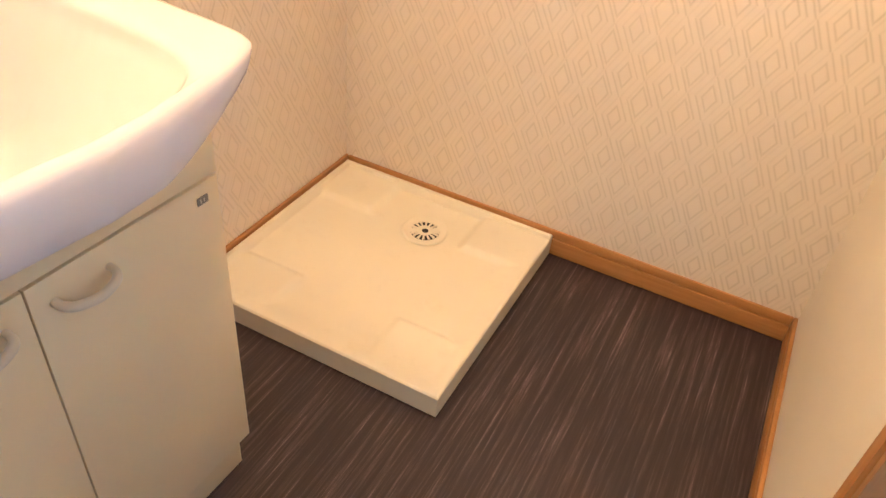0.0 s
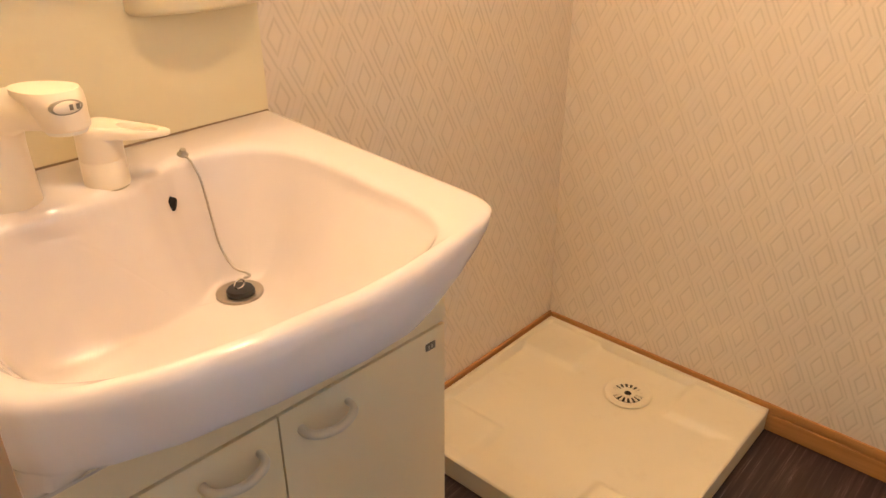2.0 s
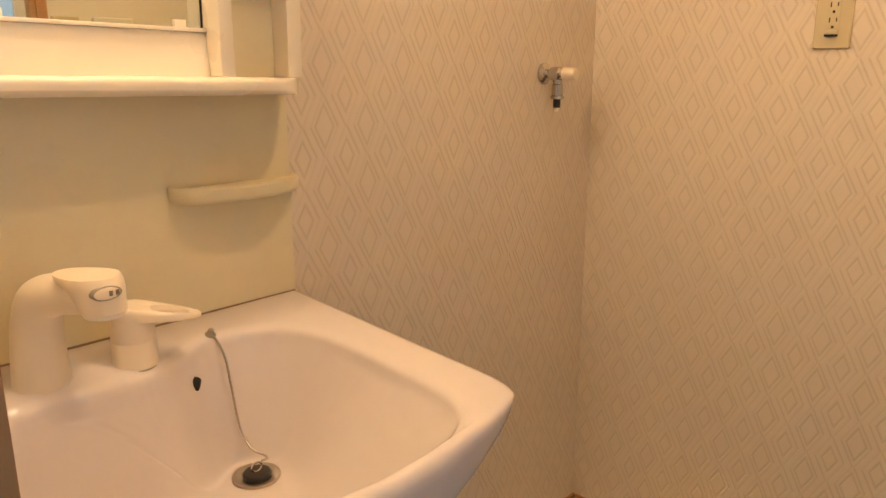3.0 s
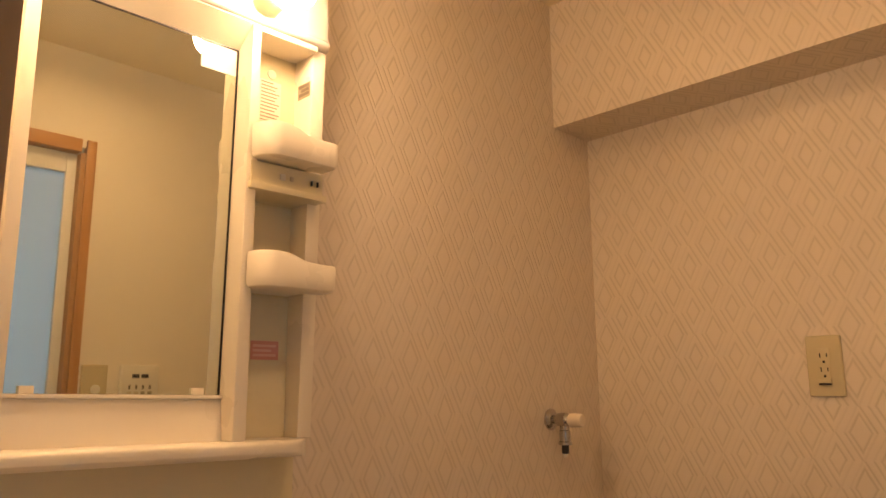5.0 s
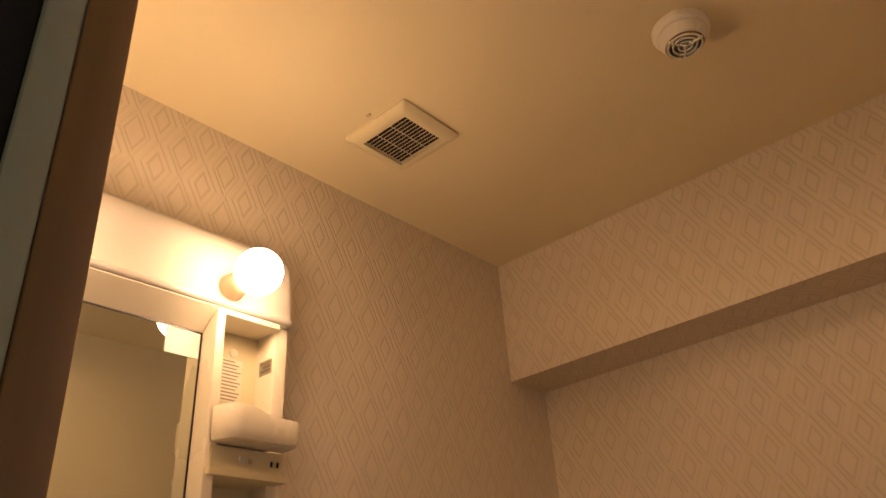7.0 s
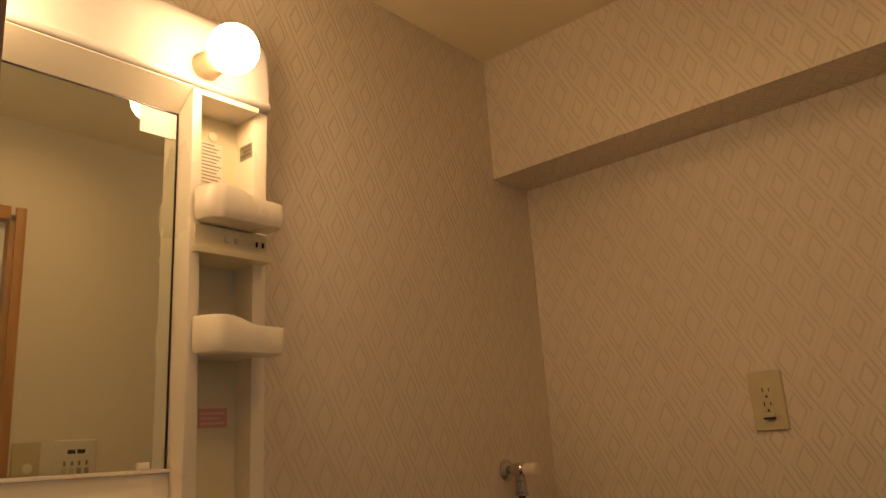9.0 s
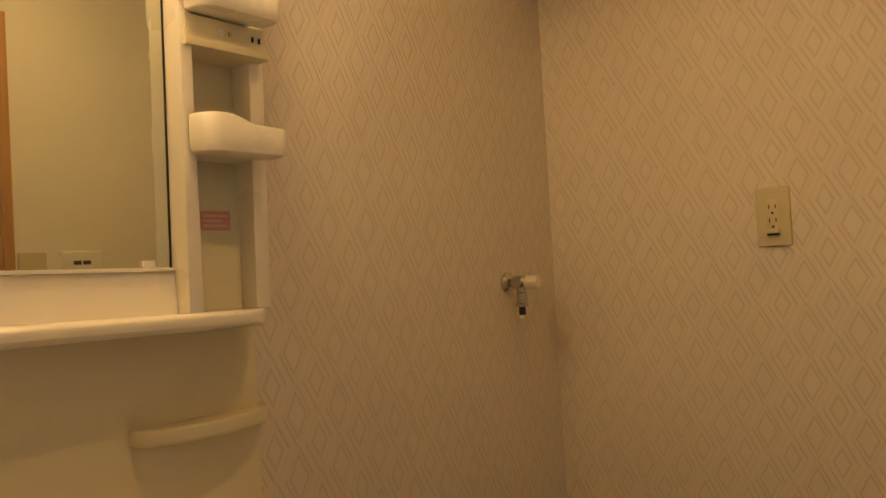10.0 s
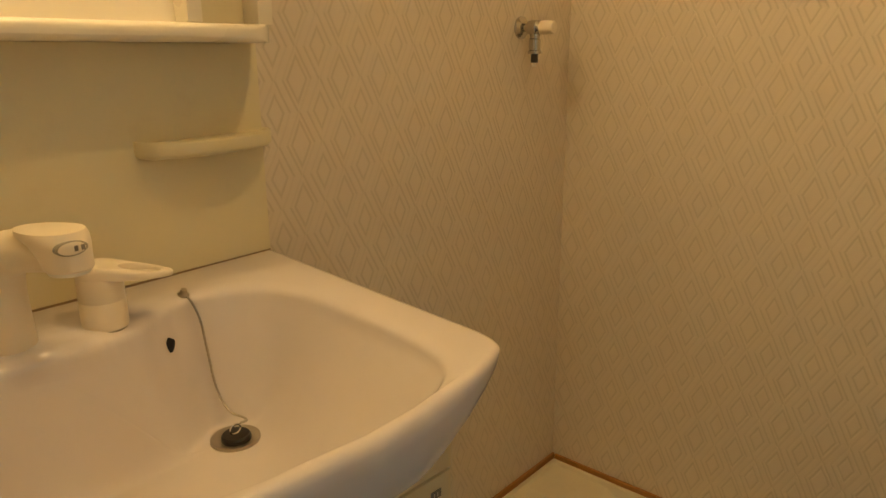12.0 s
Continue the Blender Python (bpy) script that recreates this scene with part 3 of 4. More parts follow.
def mirror_unit():
    o = thing("mirror_cabinet", "cream plastic mirror unit with two globe lamps and side shelves", "mirror cabinet", (XM, -0.06, 0.87))
    # lower panel with its soap ledge
    part("lower_panel", box(XL + 0.006, -0.907, -0.022, -0.001, 0.8748, 1.1916, 0.0), M_PANEL, o)
    part("joint", box(XL + 0.006, -0.9075, -0.0228, -0.001, 0.8705, 0.8746), M_GAP, o, "brown sealant line")
    rings = []
    for z, deep, wide in ((1.0625, 0.048, 0.93), (1.066, 0.053, 0.97), (1.0665, 0.057, 1.0), (1.064, 0.060, 1.0), (1.050, 0.060, 1.0), (1.046, 0.057, 0.985), (1.043, 0.048, 0.95), (1.038, 0.002, 0.75)):
        xm2, hw = -1.0060, 0.1045 * wide
        ring = [(xm2 - hw, -0.0215, z), (xm2 + hw, -0.0215, z)]
        for i in range(25):
            a = math.pi * i / 24
            ring.append((xm2 + hw * math.cos(a), -0.0222 - deep * math.sin(a) ** 0.85, z))
        rings.append(ring)
    part("soap_ledge", loft(rings), M_PANEL, o, "moulded soap ledge")
    # bottom shelf with a raised lip
    SF, RX, RY = -0.121, 0.066, 0.088
    pts = [(CX0, -0.001), (CX1 + 0.002, -0.001)]
    pts += [(CX1 + 0.002 - RX + RX * math.cos(a), SF + RY - RY * math.sin(a)) for a in (i * math.pi / 20 for i in range(11))] + [(CX0, SF)]

    def shelf_ring(inset, z):
        return [(min(max(x, CX0 + inset * 0.3), CX1 + 0.002 - inset), max(y, SF + inset * (1 if y < -0.05 else 0)) if y < -0.01 else y, z) for x, y in pts]
    b = loft([shelf_ring(0.012, 1.1925), shelf_ring(0.006, 1.1945), shelf_ring(0.002, 1.1975), shelf_ring(0.0, 1.200), shelf_ring(0.0, 1.209), shelf_ring(0.001, 1.2122), shelf_ring(0.004, 1.2145), shelf_ring(0.008, 1.216), shelf_ring(0.016, 1.216)])
    part("bottom_shelf", b, M_CREAM, o)
    # back board and mirror surround
    part("back_board", box(CX0, CX1, -0.012, -0.001, 1.2163, 1.83), M_CREAM, o)
    part("sill_panel", loft([[(-1.35, -0.084, 1.2163), (-1.0598, -0.084, 1.2163), (-1.0598, -0.0125, 1.2163), (-1.35, -0.0125, 1.2163)], [(-1.35, -0.078, 1.272), (-1.0598, -0.078, 1.272), (-1.0598, -0.0125, 1.272), (-1.35, -0.0125, 1.272)]]), M_CREAM, o)
    part("sill_lip", box(-1.35, -1.0598, -0.083, -0.0125, 1.2725, 1.2775, 0.001), M_CREAM, o)
    part("mirror", box(-1.344, -1.0605, MY, MY + 0.005, 1.278, 1.7905), M_MIRROR, o, "clear mirror glass", False)
    b = box(-1.0622, -1.0600, MY - 0.001, MY + 0.006, 1.278, 1.7905)
    part("mirror_edge", b, M_RUBBER, o, "dark mirror edge")
    part("mirror_edge", box(-1.344, -1.0600, MY - 0.001, MY + 0.006, 1.7907, 1.7930), M_RUBBER, o, "dark mirror edge")
    for x in (-1.10, -1.312):
        part("mirror_clip", box(x - 0.008, x + 0.008, MY - 0.006, MY - 0.0005, 1.2778, 1.287, 0.001), M_CREAM, o)
    # uprights
    for x0, x1, yf in ((-1.0595, NX0, CF), (NX1, CX1 - 0.0005, CF + 0.012), (CX0, -1.470, CF), (-1.362, -1.3445, CF)):
        part("upright", box(x0, x1, yf, -0.0125, 1.2163, 1.8255, 0.0025), M_CREAM, o)
    # lamp head
    # each row: height, front, inset of the two ends
    rows = [(1.8260, CF + 0.002, 0.0), (1.8275, CF - 0.002, 0.0), (1.8310, CF - 0.0045, 0.0), (1.8360, CF - 0.0045, 0.0), (1.8400, CF - 0.001, 0.0), (1.8440, CF + 0.001, 0.0), (1.885, CF + 0.001, 0.0),
            (1.925, CF + 0.005, 0.0), (1.940, CF + 0.008, 0.0015), (1.952, CF + 0.012, 0.006), (1.961, CF + 0.018, 0.014), (1.967, CF + 0.027, 0.026)]
    rings = []
    for z, yf, e in rows:
        x0, x1, r = CX0 + e, CX1 - e, 0.010
        rings.append([(x0, -0.001, z), (x1, -0.001, z), (x1, yf + r, z), (x1 - r * 0.3, yf + r * 0.3, z), (x1 - r, yf, z), (x0 + r, yf, z), (x0 + r * 0.3, yf + r * 0.3, z), (x0, yf + r, z)])
    part("lamp_head", loft(rings), M_HEAD, o)
    part("soffit", loft([[(-1.3445, CF + 0.001, 1.8258), (-1.0598, CF + 0.001, 1.8258), (-1.0598, MY - 0.0005, 1.8258), (-1.3445, MY - 0.0005, 1.8258)], [(-1.3445, CF + 0.001, 1.8245), (-1.0598, CF + 0.001, 1.8245), (-1.0598, MY - 0.0005, 1.7934), (-1.3445, MY - 0.0005, 1.7934)]]), M_CREAM, o)
    part("niche_back", box(NX0 + 0.0003, NX1 - 0.0003, -0.050, -0.0125, 1.2166, 1.8157, 0.0), M_PANEL, o)
    part("niche_top", box(NX0, NX1, CF, -0.0125, 1.816, 1.8255, 0.002), M_CREAM, o)
    # lamps
    for x in (-1.040, -1.385):
        a = Matrix.Translation((x, CF + 0.010, 1.863)) @ pose(0, 0, 0, 90, 0, 0)
        s = part("lamp_socket", turned([(0.030, -0.002), (0.030, 0.004), (0.022, 0.010), (0.0205, 0.042), (0.018, 0.046)], a, 28), M_SOCKET, o, "tan lamp holder")
        prof = [(0.0135, 0.044), (0.016, 0.050)] + [(0.0370 * math.sin(t), 0.083 - 0.0370 * math.cos(t)) for t in (0.45 + i * (math.pi - 0.47) / 14 for i in range(15))]
        part("globe_bulb", turned(prof, a, 32), M_GLOW, o, "glowing white globe bulb")
    # outlet bar
    bar = part("outlet_bar", loft([[(NX0 - 0.010, CF - 0.003, 1.612), (NX1 + 0.012, CF - 0.003, 1.612), (NX1 + 0.012, -0.0125, 1.612), (NX0 - 0.010, -0.0125, 1.612)],
                                   [(NX0 - 0.010, CF - 0.003, 1.5795), (NX1 + 0.012, CF - 0.003, 1.5795), (NX1 + 0.012, -0.0125, 1.5795), (NX0 - 0.010, -0.0125, 1.5795)]]), M_PANEL, o, "yellowish strip with a socket and a switch")
    part("bar_lip", box(NX0 - 0.014, NX1 + 0.017, CF - 0.009, -0.0125, 1.5690, 1.5792, 0.002), M_PANEL, bar)
    for x, w, h, mt in ((-0.952, 0.0017, 0.0075, M_DARK), (-0.941, 0.0017, 0.0075, M_DARK), (-0.988, 0.005, 0.006, M_HANDLE), (-1.004, 0.008, 0.009, M_WHITEP)):
        part("contact", box(x - w / 2, x + w / 2, CF - 0.0065, CF - 0.003, 1.595 - h / 2, 1.595 + h / 2), mt, bar)
    # notices
    n = part("notice", prism(rounded(-1.010, -0.970, 1.700, 1.772, 0.001, 2), -0.0508, -0.0502, 1), M_CREAM, o, "cream notice with grey print")
    for i in range(12):
        z = 1.769 - i * 0.0058
        w = 0.034 - 0.008 * ((i * 7) % 3) / 2 - 0.012 * (i == 0)
        part("print_line", box(-1.007, -1.007 + w, -0.0516, -0.0509, z - 0.0019, z), M_GREY, n)
    n = part("notice", box(NX1 - 0.0008, NX1 - 0.0002, -0.094, -0.060, 1.748, 1.773), M_GREY, o, "grey rating label")
    for i in range(3):
        part("print_line", box(NX1 - 0.0016, NX1 - 0.0009, -0.091, -0.064 - 0.006 * (i % 2), 1.752 + i * 0.007, 1.757 + i * 0.007), M_INK, n)
    n = part("notice", box(-1.007, -0.959, -0.0508, -0.0502, 1.329, 1.357), M_RED, o, "faded red warning label")
    for i in range(3):
        part("print_line", box(-1.003, -0.964 - 0.008 * (i % 2), -0.0516, -0.0509, 1.334 + i * 0.007, 1.3375 + i * 0.007), M_PINK, n)
    part("screw_cap", turned([(0.008, 0.0), (0.0075, 0.002), (0.004, 0.0035)], Matrix.Translation((-0.988, -0.0502, 1.783)) @ pose(0, 0, 0, 90, 0, 0), 20), M_CREAM, o)
    # flat white rectangle in the upper right corner of the glass
    part("sticker", prism(rounded(-1.120, -1.0640, 1.749, 1.7895, 0.001, 2), MY - 0.0014, MY - 0.0005, 1), M_MATT_WHITE, o, "white rectangle on the mirror")
    # the unit hangs slightly askew: its lower edge rises away from the side niche
    for c in o.children:
        if c.name.split(".")[0] in ("lower_panel", "bottom_shelf", "sill_panel", "sill_lip", "mirror", "mirror_clip", "niche_back", "back_board", "upright"):
            for v in c.data.vertices:
                if 1.18 < v.co.z < 1.35:
                    v.co.z += 0.019 * (-1.05 - v.co.x)
        # the outer upright leans back towards the bottom shelf
        if c.name.split(".")[0] == "upright":
            for v in c.data.vertices:
                if v.co.x > -0.95 and v.co.z < 1.5 and v.co.y < -0.05:
                    v.co.y += 0.016
        # the upright beside the glass widens downwards
        if c.name.split(".")[0] in ("mirror", "mirror_edge", "sill_panel", "sill_lip", "upright"):
            for v in c.data.vertices:
                if -1.07 < v.co.x < -1.055 and v.co.z < 1.5:
                    v.co.x -= 0.0065
    return o


mirror_unit()


def shelf_cup(z):
    """A removable bin that hooks over the two uprights of the side niche."""
    o = thing("shelf_bin", "cream plastic pocket shelf hooked into the mirror unit", "shelf", ((NX0 + NX1) / 2, CF - 0.02, z), "pocket shelves of the mirror unit")
    xa, xb = -1.057, -0.925
    cols = 32

    def outline(off, zz, wave):
        ring = []
        for i in range(cols + 1):
            f = i / cols
            x = xa + (xb - xa) * f
            bow = math.sin(math.pi / 2 * min(1.0, f / 0.22)) ** 0.55 * (1.0 if f < 0.93 else math.sqrt(max(0.0, 1 - ((f - 0.93) / 0.07) ** 2)) * 0.3 + 0.7)
            y = CF - 0.005 - 0.036 * bow
            h = zz + wave * 0.0125 * (0.5 + 0.5 * math.tanh((0.47 - f) * 8))
            mid = (xa + xb) / 2
            ring.append((mid + (x - mid) * (1 - off / 0.07), min(y + off, CF - 0.0036), h))
        ring += [(xb - off, CF - 0.0035, zz), (xa + off, CF - 0.0035, zz + wave * 0.0125)]
        return ring
    rings = [outline(0.016, z - 0.0325, 0), outline(0.007, z - 0.0322, 0), outline(0.0025, z - 0.0300, 0), outline(0.0005, z - 0.025, 0), outline(0.0, z - 0.016, 0), outline(0.0, z + 0.004, 1), outline(0.0012, z + 0.0072, 1), outline(0.0035, z + 0.0072, 1), outline(0.0045, z + 0.004, 1), outline(0.008, z - 0.018, 0)]
    part("pocket", loft(rings), M_CREAM, o)
    part("tray", box(NX0 + 0.003, NX1 - 0.003, CF - 0.003, -0.0505, z - 0.030, z - 0.026, 0.001), M_CREAM, o)
    return o


shelf_cup(1.647)
shelf_cup(1.457)


# ---- washing machine pan ----
def pan():
    o = thing("washing_machine_pan", "cream plastic washing machine drip tray on the floor", "drip tray", (-0.32, -0.32, 0))
    S, T = 0.63, 0.0645
    off = -0.011

    def step(x, a, b2):
        t = min(1.0, max(0.0, (x - a) / (b2 - a)))
        return t * t * (3 - 2 * t)

    def height(u, w):
        """Height over the tray's plan: u from the east wall, w from the north wall."""
        e = min(u, w, S - u, S - w)
        rim = max(1 - step(min(u, w), 0.015, 0.026), 0.62 * (1 - step(min(S - u, S - w), 0.012, 0.075)))
        pads = 0.0
        for cu in (0, 1):
            for cw in (0, 1):
                du, dw = (u if cu == 0 else S - u), (w if cw == 0 else S - w)
                pads = max(pads, (0.75 if cu else 1.0) * (1 - step(du, 0.152, 0.176)) * (1 - step(dw, 0.174, 0.198)))
        floor = 0.0440 - 0.003 * math.exp(-((u - 0.157) ** 2 + (w - 0.344) ** 2) / 0.02)
        z = floor + (T - floor) * max(rim, 0.62 * pads)
        z -= 0.004 * step(abs(min(1.0, e / 0.006) - 1) ** 2, 0.0, 1.0)
        return z
    k = 128
    b = bmesh.new()
    ts = sorted(set([S * i / k for i in range(k + 1)] + [0.002, 0.004, S - 0.002, S - 0.004]))
    grid = [[b.verts.new((off - u, off - w, height(u, w))) for w in ts] for u in ts]
    m = len(ts)
    du, dw = 0.157, 0.344
    for i in range(m - 1):
        for j in range(m - 1):
            b.faces.new((grid[i][j], grid[i + 1][j], grid[i + 1][j + 1], grid[i][j + 1]))
    rim = [grid[i][0] for i in range(m)] + [grid[m - 1][j] for j in range(1, m)] + [grid[i][m - 1] for i in range(m - 2, -1, -1)] + [grid[0][j] for j in range(m - 2, 0, -1)]
    low = [b.verts.new((v.co.x, v.co.y, 0.0)) for v in rim]
    for i in range(len(rim)):
        j = (i + 1) % len(rim)
        b.faces.new((rim[i], rim[j], low[j], low[i]))
    part("tray", b, M_PAN, o)
    c = Vector((off - du + 0.004, off - dw + 0.006, 0))
    m = Matrix.Translation((c.x, c.y, 0.0440))
    part("drain_collar", turned([(0.036, -0.004), (0.058, -0.001), (0.060, 0.0035), (0.056, 0.0058), (0.050, 0.0045), (0.044, 0.0015), (0.038, 0.001)], m, 48), M_PAN, o, "cream drain collar")
    part("drain_hole", turned([(0.0375, 0.0008), (0.0375, 0.0016), (0.001, 0.0017)], m, 40), M_DARK, o, "dirty dark drain opening")
    g = part("drain_grate", turned([(0.020, 0.0018), (0.020, 0.005), (0.0185, 0.006), (0.001, 0.0062)], m, 32), M_PAN, o, "cream slotted drain cover")
    part("pipe_mouth", turned([(0.0085, 0.0055), (0.0085, 0.0068), (0.001, 0.0069)], Matrix.Translation((c.x - 0.004, c.y - 0.003, 0.0440)), 24), M_DARK, g, "dark outlet mouth")
    for i in range(16):
        a = 2 * math.pi * i / 16
        d, sd = Vector((math.cos(a), math.sin(a), 0)), Vector((-math.sin(a), math.cos(a), 0))
        r0, r1, w0, w1 = 0.0195, 0.0372, 0.0014, 0.0032
        if i % 8 in (5, 6):
            w0, w1 = 0.0036, 0.0066
        lo = [c + d * r0 - sd * w0, c + d * r1 - sd * w1, c + d * r1 + sd * w1, c + d * r0 + sd * w0]
        part("grate_bar", loft([[p + Vector((0, 0, 0.0458)) for p in lo], [p + Vector((0, 0, 0.0486)) for p in lo]]), M_PAN, g)


pan()


# ---- fittings on the papered walls ----
def wall_tap():
    o = thing("washing_machine_tap", "chrome wall tap with a cream handle", "tap", (-0.203, 0, 1.213))
    X, Z = -0.203, 1.213
    m = Matrix.Translation((X, 0, Z)) @ pose(0, 0, 0, 90, 0, 0)
    part("flange", turned([(0.024, 0.0), (0.0235, 0.004), (0.017, 0.010), (0.010, 0.012)], m, 32), M_TAPMETAL, o)
    part("body", turned([(0.009, 0.010), (0.009, 0.018), (0.014, 0.022), (0.0155, 0.030), (0.0155, 0.046), (0.012, 0.050), (0.010, 0.056)], m, 28), M_TAPMETAL, o)
    part("handle", turned([(0.010, 0.052), (0.0145, 0.055), (0.0155, 0.065), (0.0145, 0.083), (0.012, 0.086), (0.003, 0.087)], m, 10), M_TAPS, o, "cream plastic tap handle")
    v = Matrix.Translation((X, -0.038, Z))
    part("spout", turned([(0.0105, 0.0), (0.0105, -0.022), (0.0125, -0.024), (0.0125, -0.046), (0.015, -0.048), (0.015, -0.054), (0.008, -0.055)], v, 12), M_TAPMETAL, o)
    part("nozzle", turned([(0.008, -0.054), (0.008, -0.072), (0.0065, -0.073)], v, 18), M_RUBBER, o, "dark nozzle")
    part("nozzle_tip", turned([(0.0055, -0.073), (0.005, -0.080), (0.003, -0.081)], v, 16), M_WHITEP, o, "white nozzle tip")


wall_tap()


def wall_socket():
    y0, y1, z0, z1 = -0.562, -0.496, 1.262, 1.382
    o = thing("wall_socket", "yellowed cream double wall socket with an earth terminal", "socket", (0, (y0 + y1) / 2, (z0 + z1) / 2))
    out = rounded(y0, y1, z0, z1, 0.004, 4)
    b = loft([[(-0.0002, a, c) for a, c in out], [(-0.006, a, c) for a, c in out], [(-0.0088, (a - (y0 + y1) / 2) * 0.93 + (y0 + y1) / 2, (c - (z0 + z1) / 2) * 0.965 + (z0 + z1) / 2) for a, c in out]])
    part("cover_plate", b, M_PLATE, o)
    ym = (y0 + y1) / 2
    ins = part("insert", box(-0.0102, -0.0086, ym - 0.0115, ym + 0.0115, 1.287, 1.357, 0.0008), M_PLATE, o)
    for zc in (1.343, 1.315):
        for dy, h in ((0.0062, 0.0088), (-0.0062, 0.0072)):
            part("slot", box(-0.0106, -0.0101, ym + dy - 0.0011, ym + dy + 0.0011, zc - h / 2, zc + h / 2), M_DARK, ins)
        part("earth_hole", box(-0.0106, -0.0101, ym - 0.0022, ym + 0.0022, zc - 0.0155, zc - 0.0105, 0.0003), M_DARK, ins)
    part("earth_flap", box(-0.0165, -0.0101, ym - 0.0115, ym + 0.0115, 1.2885, 1.2965, 0.001), M_PLATE, ins)
    part("slot", box(-0.0162, -0.0101, ym - 0.0112, ym + 0.0112, 1.2845, 1.2882), M_DARK, ins)


wall_socket()


def plain_switch():
    o = thing("light_switch", "yellowed cream light switch plate", "switch", (-0.80, YC, 1.295))
    out = rounded(-0.835, -0.766, 1.236, 1.355, 0.004, 4)
    part("cover_plate", loft([[(a, YC + 0.0002, c) for a, c in out], [(a, YC + 0.006, c) for a, c in out], [((a + 0.8005) * 0.94 - 0.8005, YC + 0.0085, (c - 1.2955) * 0.965 + 1.2955) for a, c in out]]), M_PLATE, o)
    part("rocker", turned([(0.013, 0.0), (0.013, 0.002), (0.010, 0.0035), (0.002, 0.003)], Matrix.Translation((-0.797, YC + 0.0084, 1.288)) @ pose(0, 0, 0, -90, 0, 0), 24), M_WHITEP, o)


plain_switch()


def heater_panel():
    o = thing("heater_control", "white water heater control panel with two dark displays", "control panel", (-0.68, YC, 1.30))
    out = rounded(-0.732, -0.624, 1.236, 1.356, 0.005, 4)
    part("case", loft([[(a, YC + 0.0002, c) for a, c in out], [(a, YC + 0.014, c) for a, c in out], [((a + 0.678) * 0.95 - 0.678, YC + 0.0165, (c - 1.296) * 0.96 + 1.296) for a, c in out]]), M_WHITEP, o)
    for x in (-0.690, -0.664):
        part("display", box(x - 0.0105, x + 0.0105, YC + 0.0163, YC + 0.0172, 1.319, 1.330), M_RUBBER, o, "dark display")
    for i, x in enumerate((-0.707, -0.687, -0.668, -0.648)):
        part("button", box(x - 0.006, x + 0.006, YC + 0.0163, YC + 0.0180, 1.262, 1.282, 0.001), (M_HANDLE, M_HANDLE, M_GREY, M_GREY)[i], o)
        part("button_mark", box(x - 0.003, x + 0.003, YC + 0.0163, YC + 0.0170, 1.288, 1.300), M_INK, o)


heater_panel()


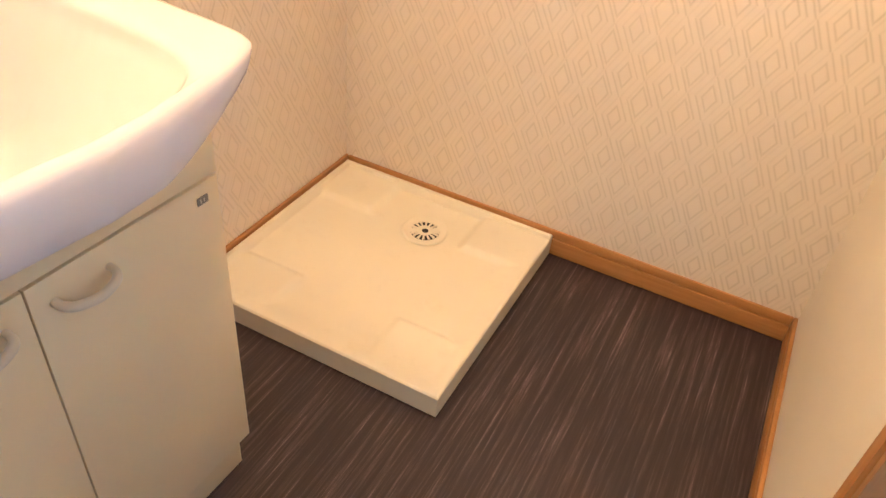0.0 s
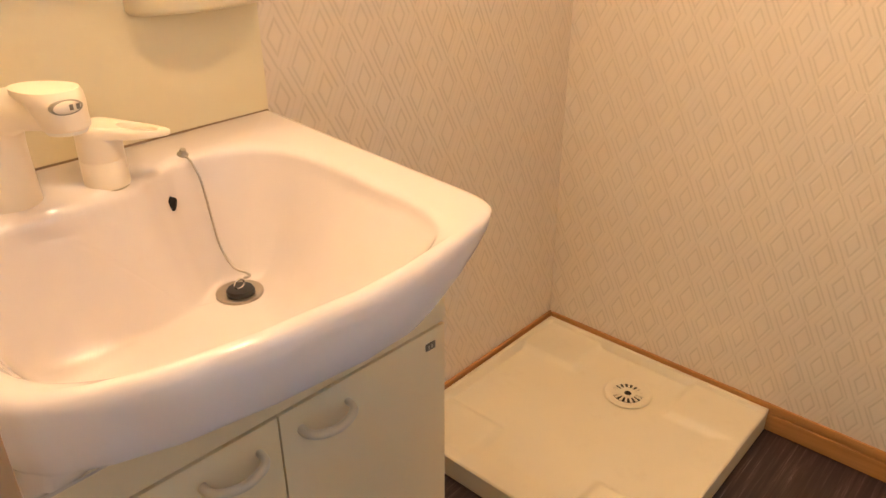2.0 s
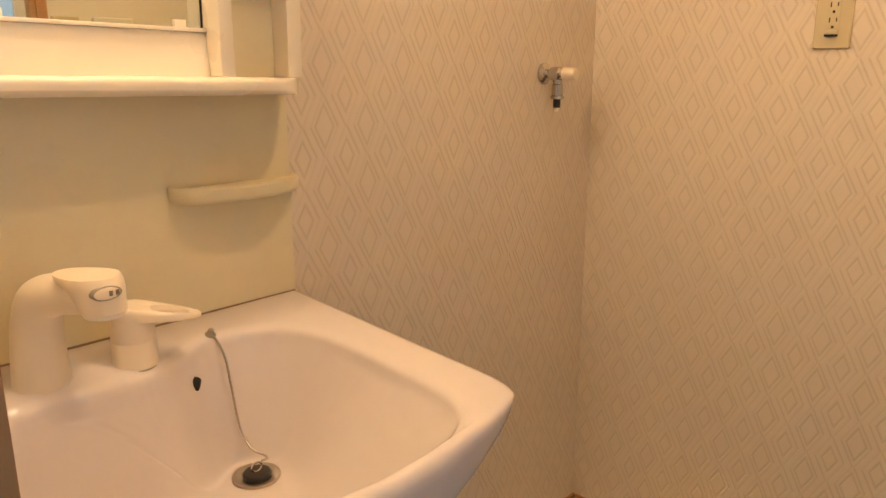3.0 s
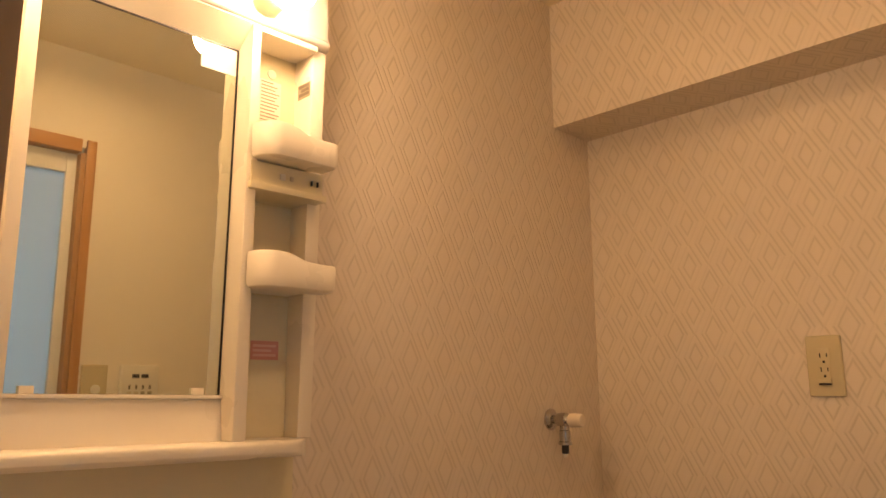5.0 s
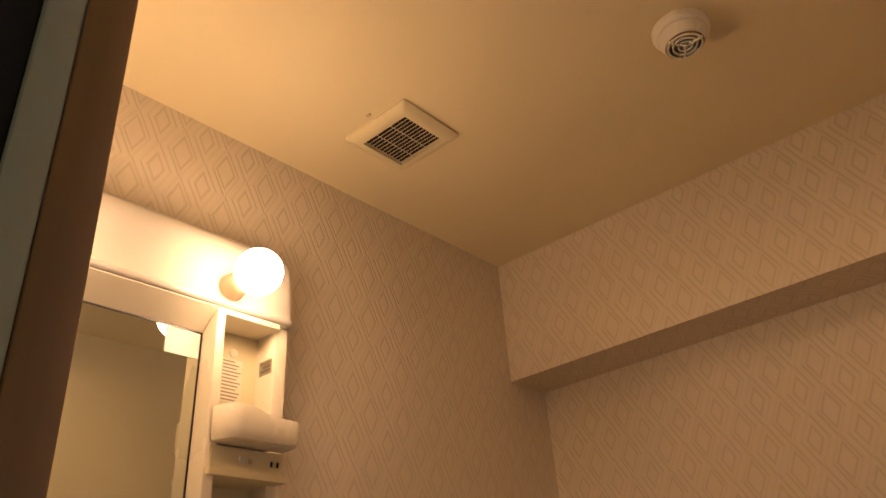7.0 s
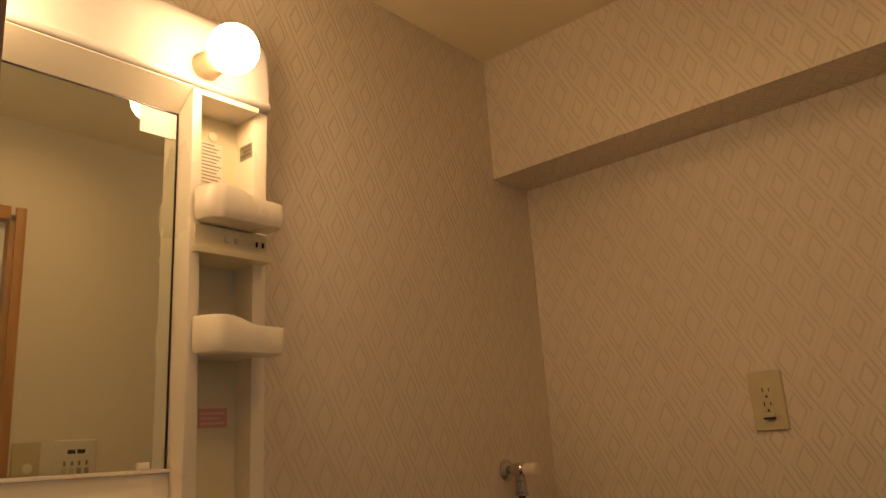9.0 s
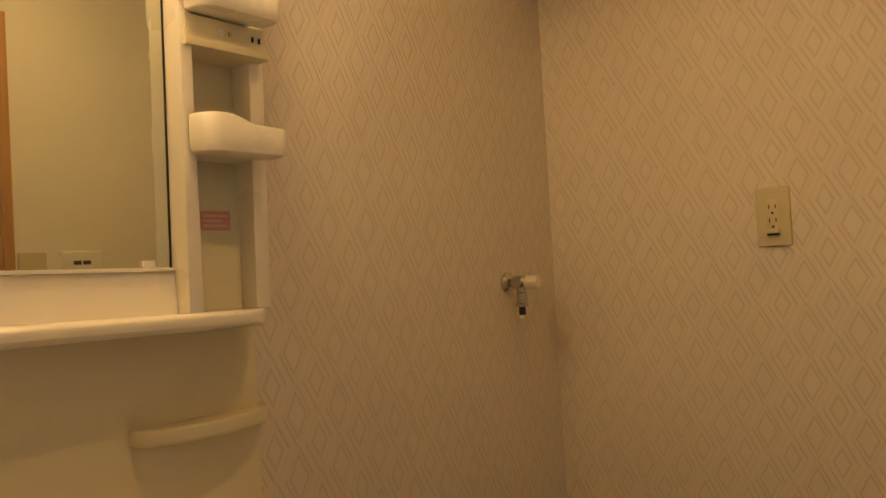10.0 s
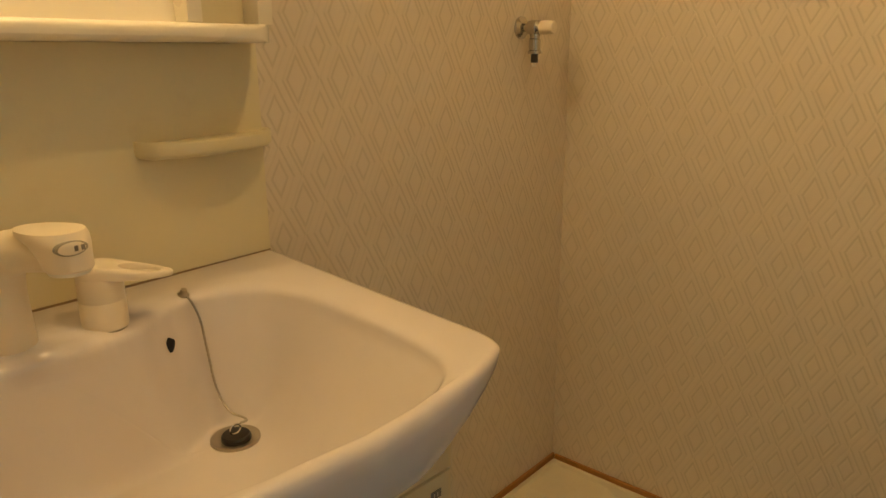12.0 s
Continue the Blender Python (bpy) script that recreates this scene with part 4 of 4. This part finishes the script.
# ---- fittings on the ceiling ----
def ceiling_vent():
    x0, x1, y0, y1 = -0.834, -0.674, -0.317, -0.150
    o = thing("ceiling_vent", "cream square ceiling vent with dark slots", "vent", ((x0 + x1) / 2, (y0 + y1) / 2, ZC))
    gx0, gx1, gy0, gy1 = -0.804, -0.695, -0.289, -0.172
    out, mid = rounded(x0, x1, y0, y1, 0.006, 3), rounded(x0 + 0.010, x1 - 0.010, y0 + 0.010, y1 - 0.010, 0.005, 3)
    inn = rounded(gx0, gx1, gy0, gy1, 0.002, 3)
    part("frame", loft([[(a, c, ZC - 0.0003) for a, c in out], [(a, c, ZC - 0.006) for a, c in out], [(a, c, ZC - 0.014) for a, c in mid], [(a, c, ZC - 0.013) for a, c in inn], [(a, c, ZC - 0.004) for a, c in inn]], False, False), M_PANEL, o)
    part("backing", box(gx0 + 0.0003, gx1 - 0.0003, gy0 + 0.0003, gy1 - 0.0003, ZC - 0.0036, ZC - 0.0006), M_DARK, o, "dark fan opening")
    k = 12
    for i in range(1, k):
        x = gx0 + (gx1 - gx0) * i / k
        part("slat", box(x - 0.0006, x + 0.0006, gy0, gy1, ZC - 0.0125, ZC - 0.0113), M_HANDLE, o)
    for f in (0.34, 0.67):
        y = gy0 + (gy1 - gy0) * f
        part("cross_bar", box(gx0, gx1, y - 0.0006, y + 0.0006, ZC - 0.0122, ZC - 0.0112), M_HANDLE, o)
    part("latch", box(-0.851, -0.845, -0.240, -0.230, ZC - 0.004, ZC - 0.0003, 0.001), M_HANDLE, o)


ceiling_vent()


def downlight():
    o = thing("ceiling_downlight", "small round ceiling lamp, lit, in a white ring", "ceiling light", (-0.90, -0.835, ZC))
    m = Matrix.Translation((-0.90, -0.835, ZC)) @ pose(0, 0, 0, 180, 0, 0)
    part("ring", turned([(0.056, 0.0003), (0.056, 0.006), (0.050, 0.016), (0.046, 0.016), (0.045, 0.003)], m, 44), M_WHITEP, o)
    part("lamp_disc", turned([(0.0445, 0.0008), (0.0445, 0.006), (0.001, 0.0075)], m, 36), M_DOWN, o, "glowing lamp glass")


downlight()


def smoke_detector():
    o = thing("smoke_detector", "cream round smoke detector with a ringed grille", "smoke detector", (-0.613, -0.771, ZC))
    m = Matrix.Translation((-0.613, -0.771, ZC)) @ pose(0, 0, 0, 180, 0, 0)
    part("base", turned([(0.049, 0.0002), (0.049, 0.009), (0.046, 0.014), (0.043, 0.017)], m, 44), M_WHITEP, o)
    part("dome", turned([(0.042, 0.0172), (0.039, 0.028), (0.035, 0.035), (0.033, 0.037)], m, 44), M_WHITEP, o)
    part("recess", turned([(0.033, 0.0372), (0.033, 0.0376), (0.001, 0.0378)], m, 36), M_GAP, o, "dark grille opening")
    for r in (0.030, 0.0215, 0.013, 0.005):
        part("grille_ring", turned([(max(r - 0.0028, 0.0008), 0.0379), (max(r - 0.0028, 0.0008), 0.041), (r, 0.041), (r, 0.0379)], m, 36), M_WHITEP, o)
    for i in range(3):
        a = 2 * math.pi * i / 3 + 0.5
        d, s = Vector((math.cos(a), math.sin(a), 0)), Vector((-math.sin(a), math.cos(a), 0))
        c = m.translation
        lo = [c + d * 0.006 - s * 0.0016, c + d * 0.032 - s * 0.0016, c + d * 0.032 + s * 0.0016, c + d * 0.006 + s * 0.0016]
        part("grille_rib", loft([[p - Vector((0, 0, 0.0379)) for p in lo], [p - Vector((0, 0, 0.0415)) for p in lo]]), M_WHITEP, o)


smoke_detector()
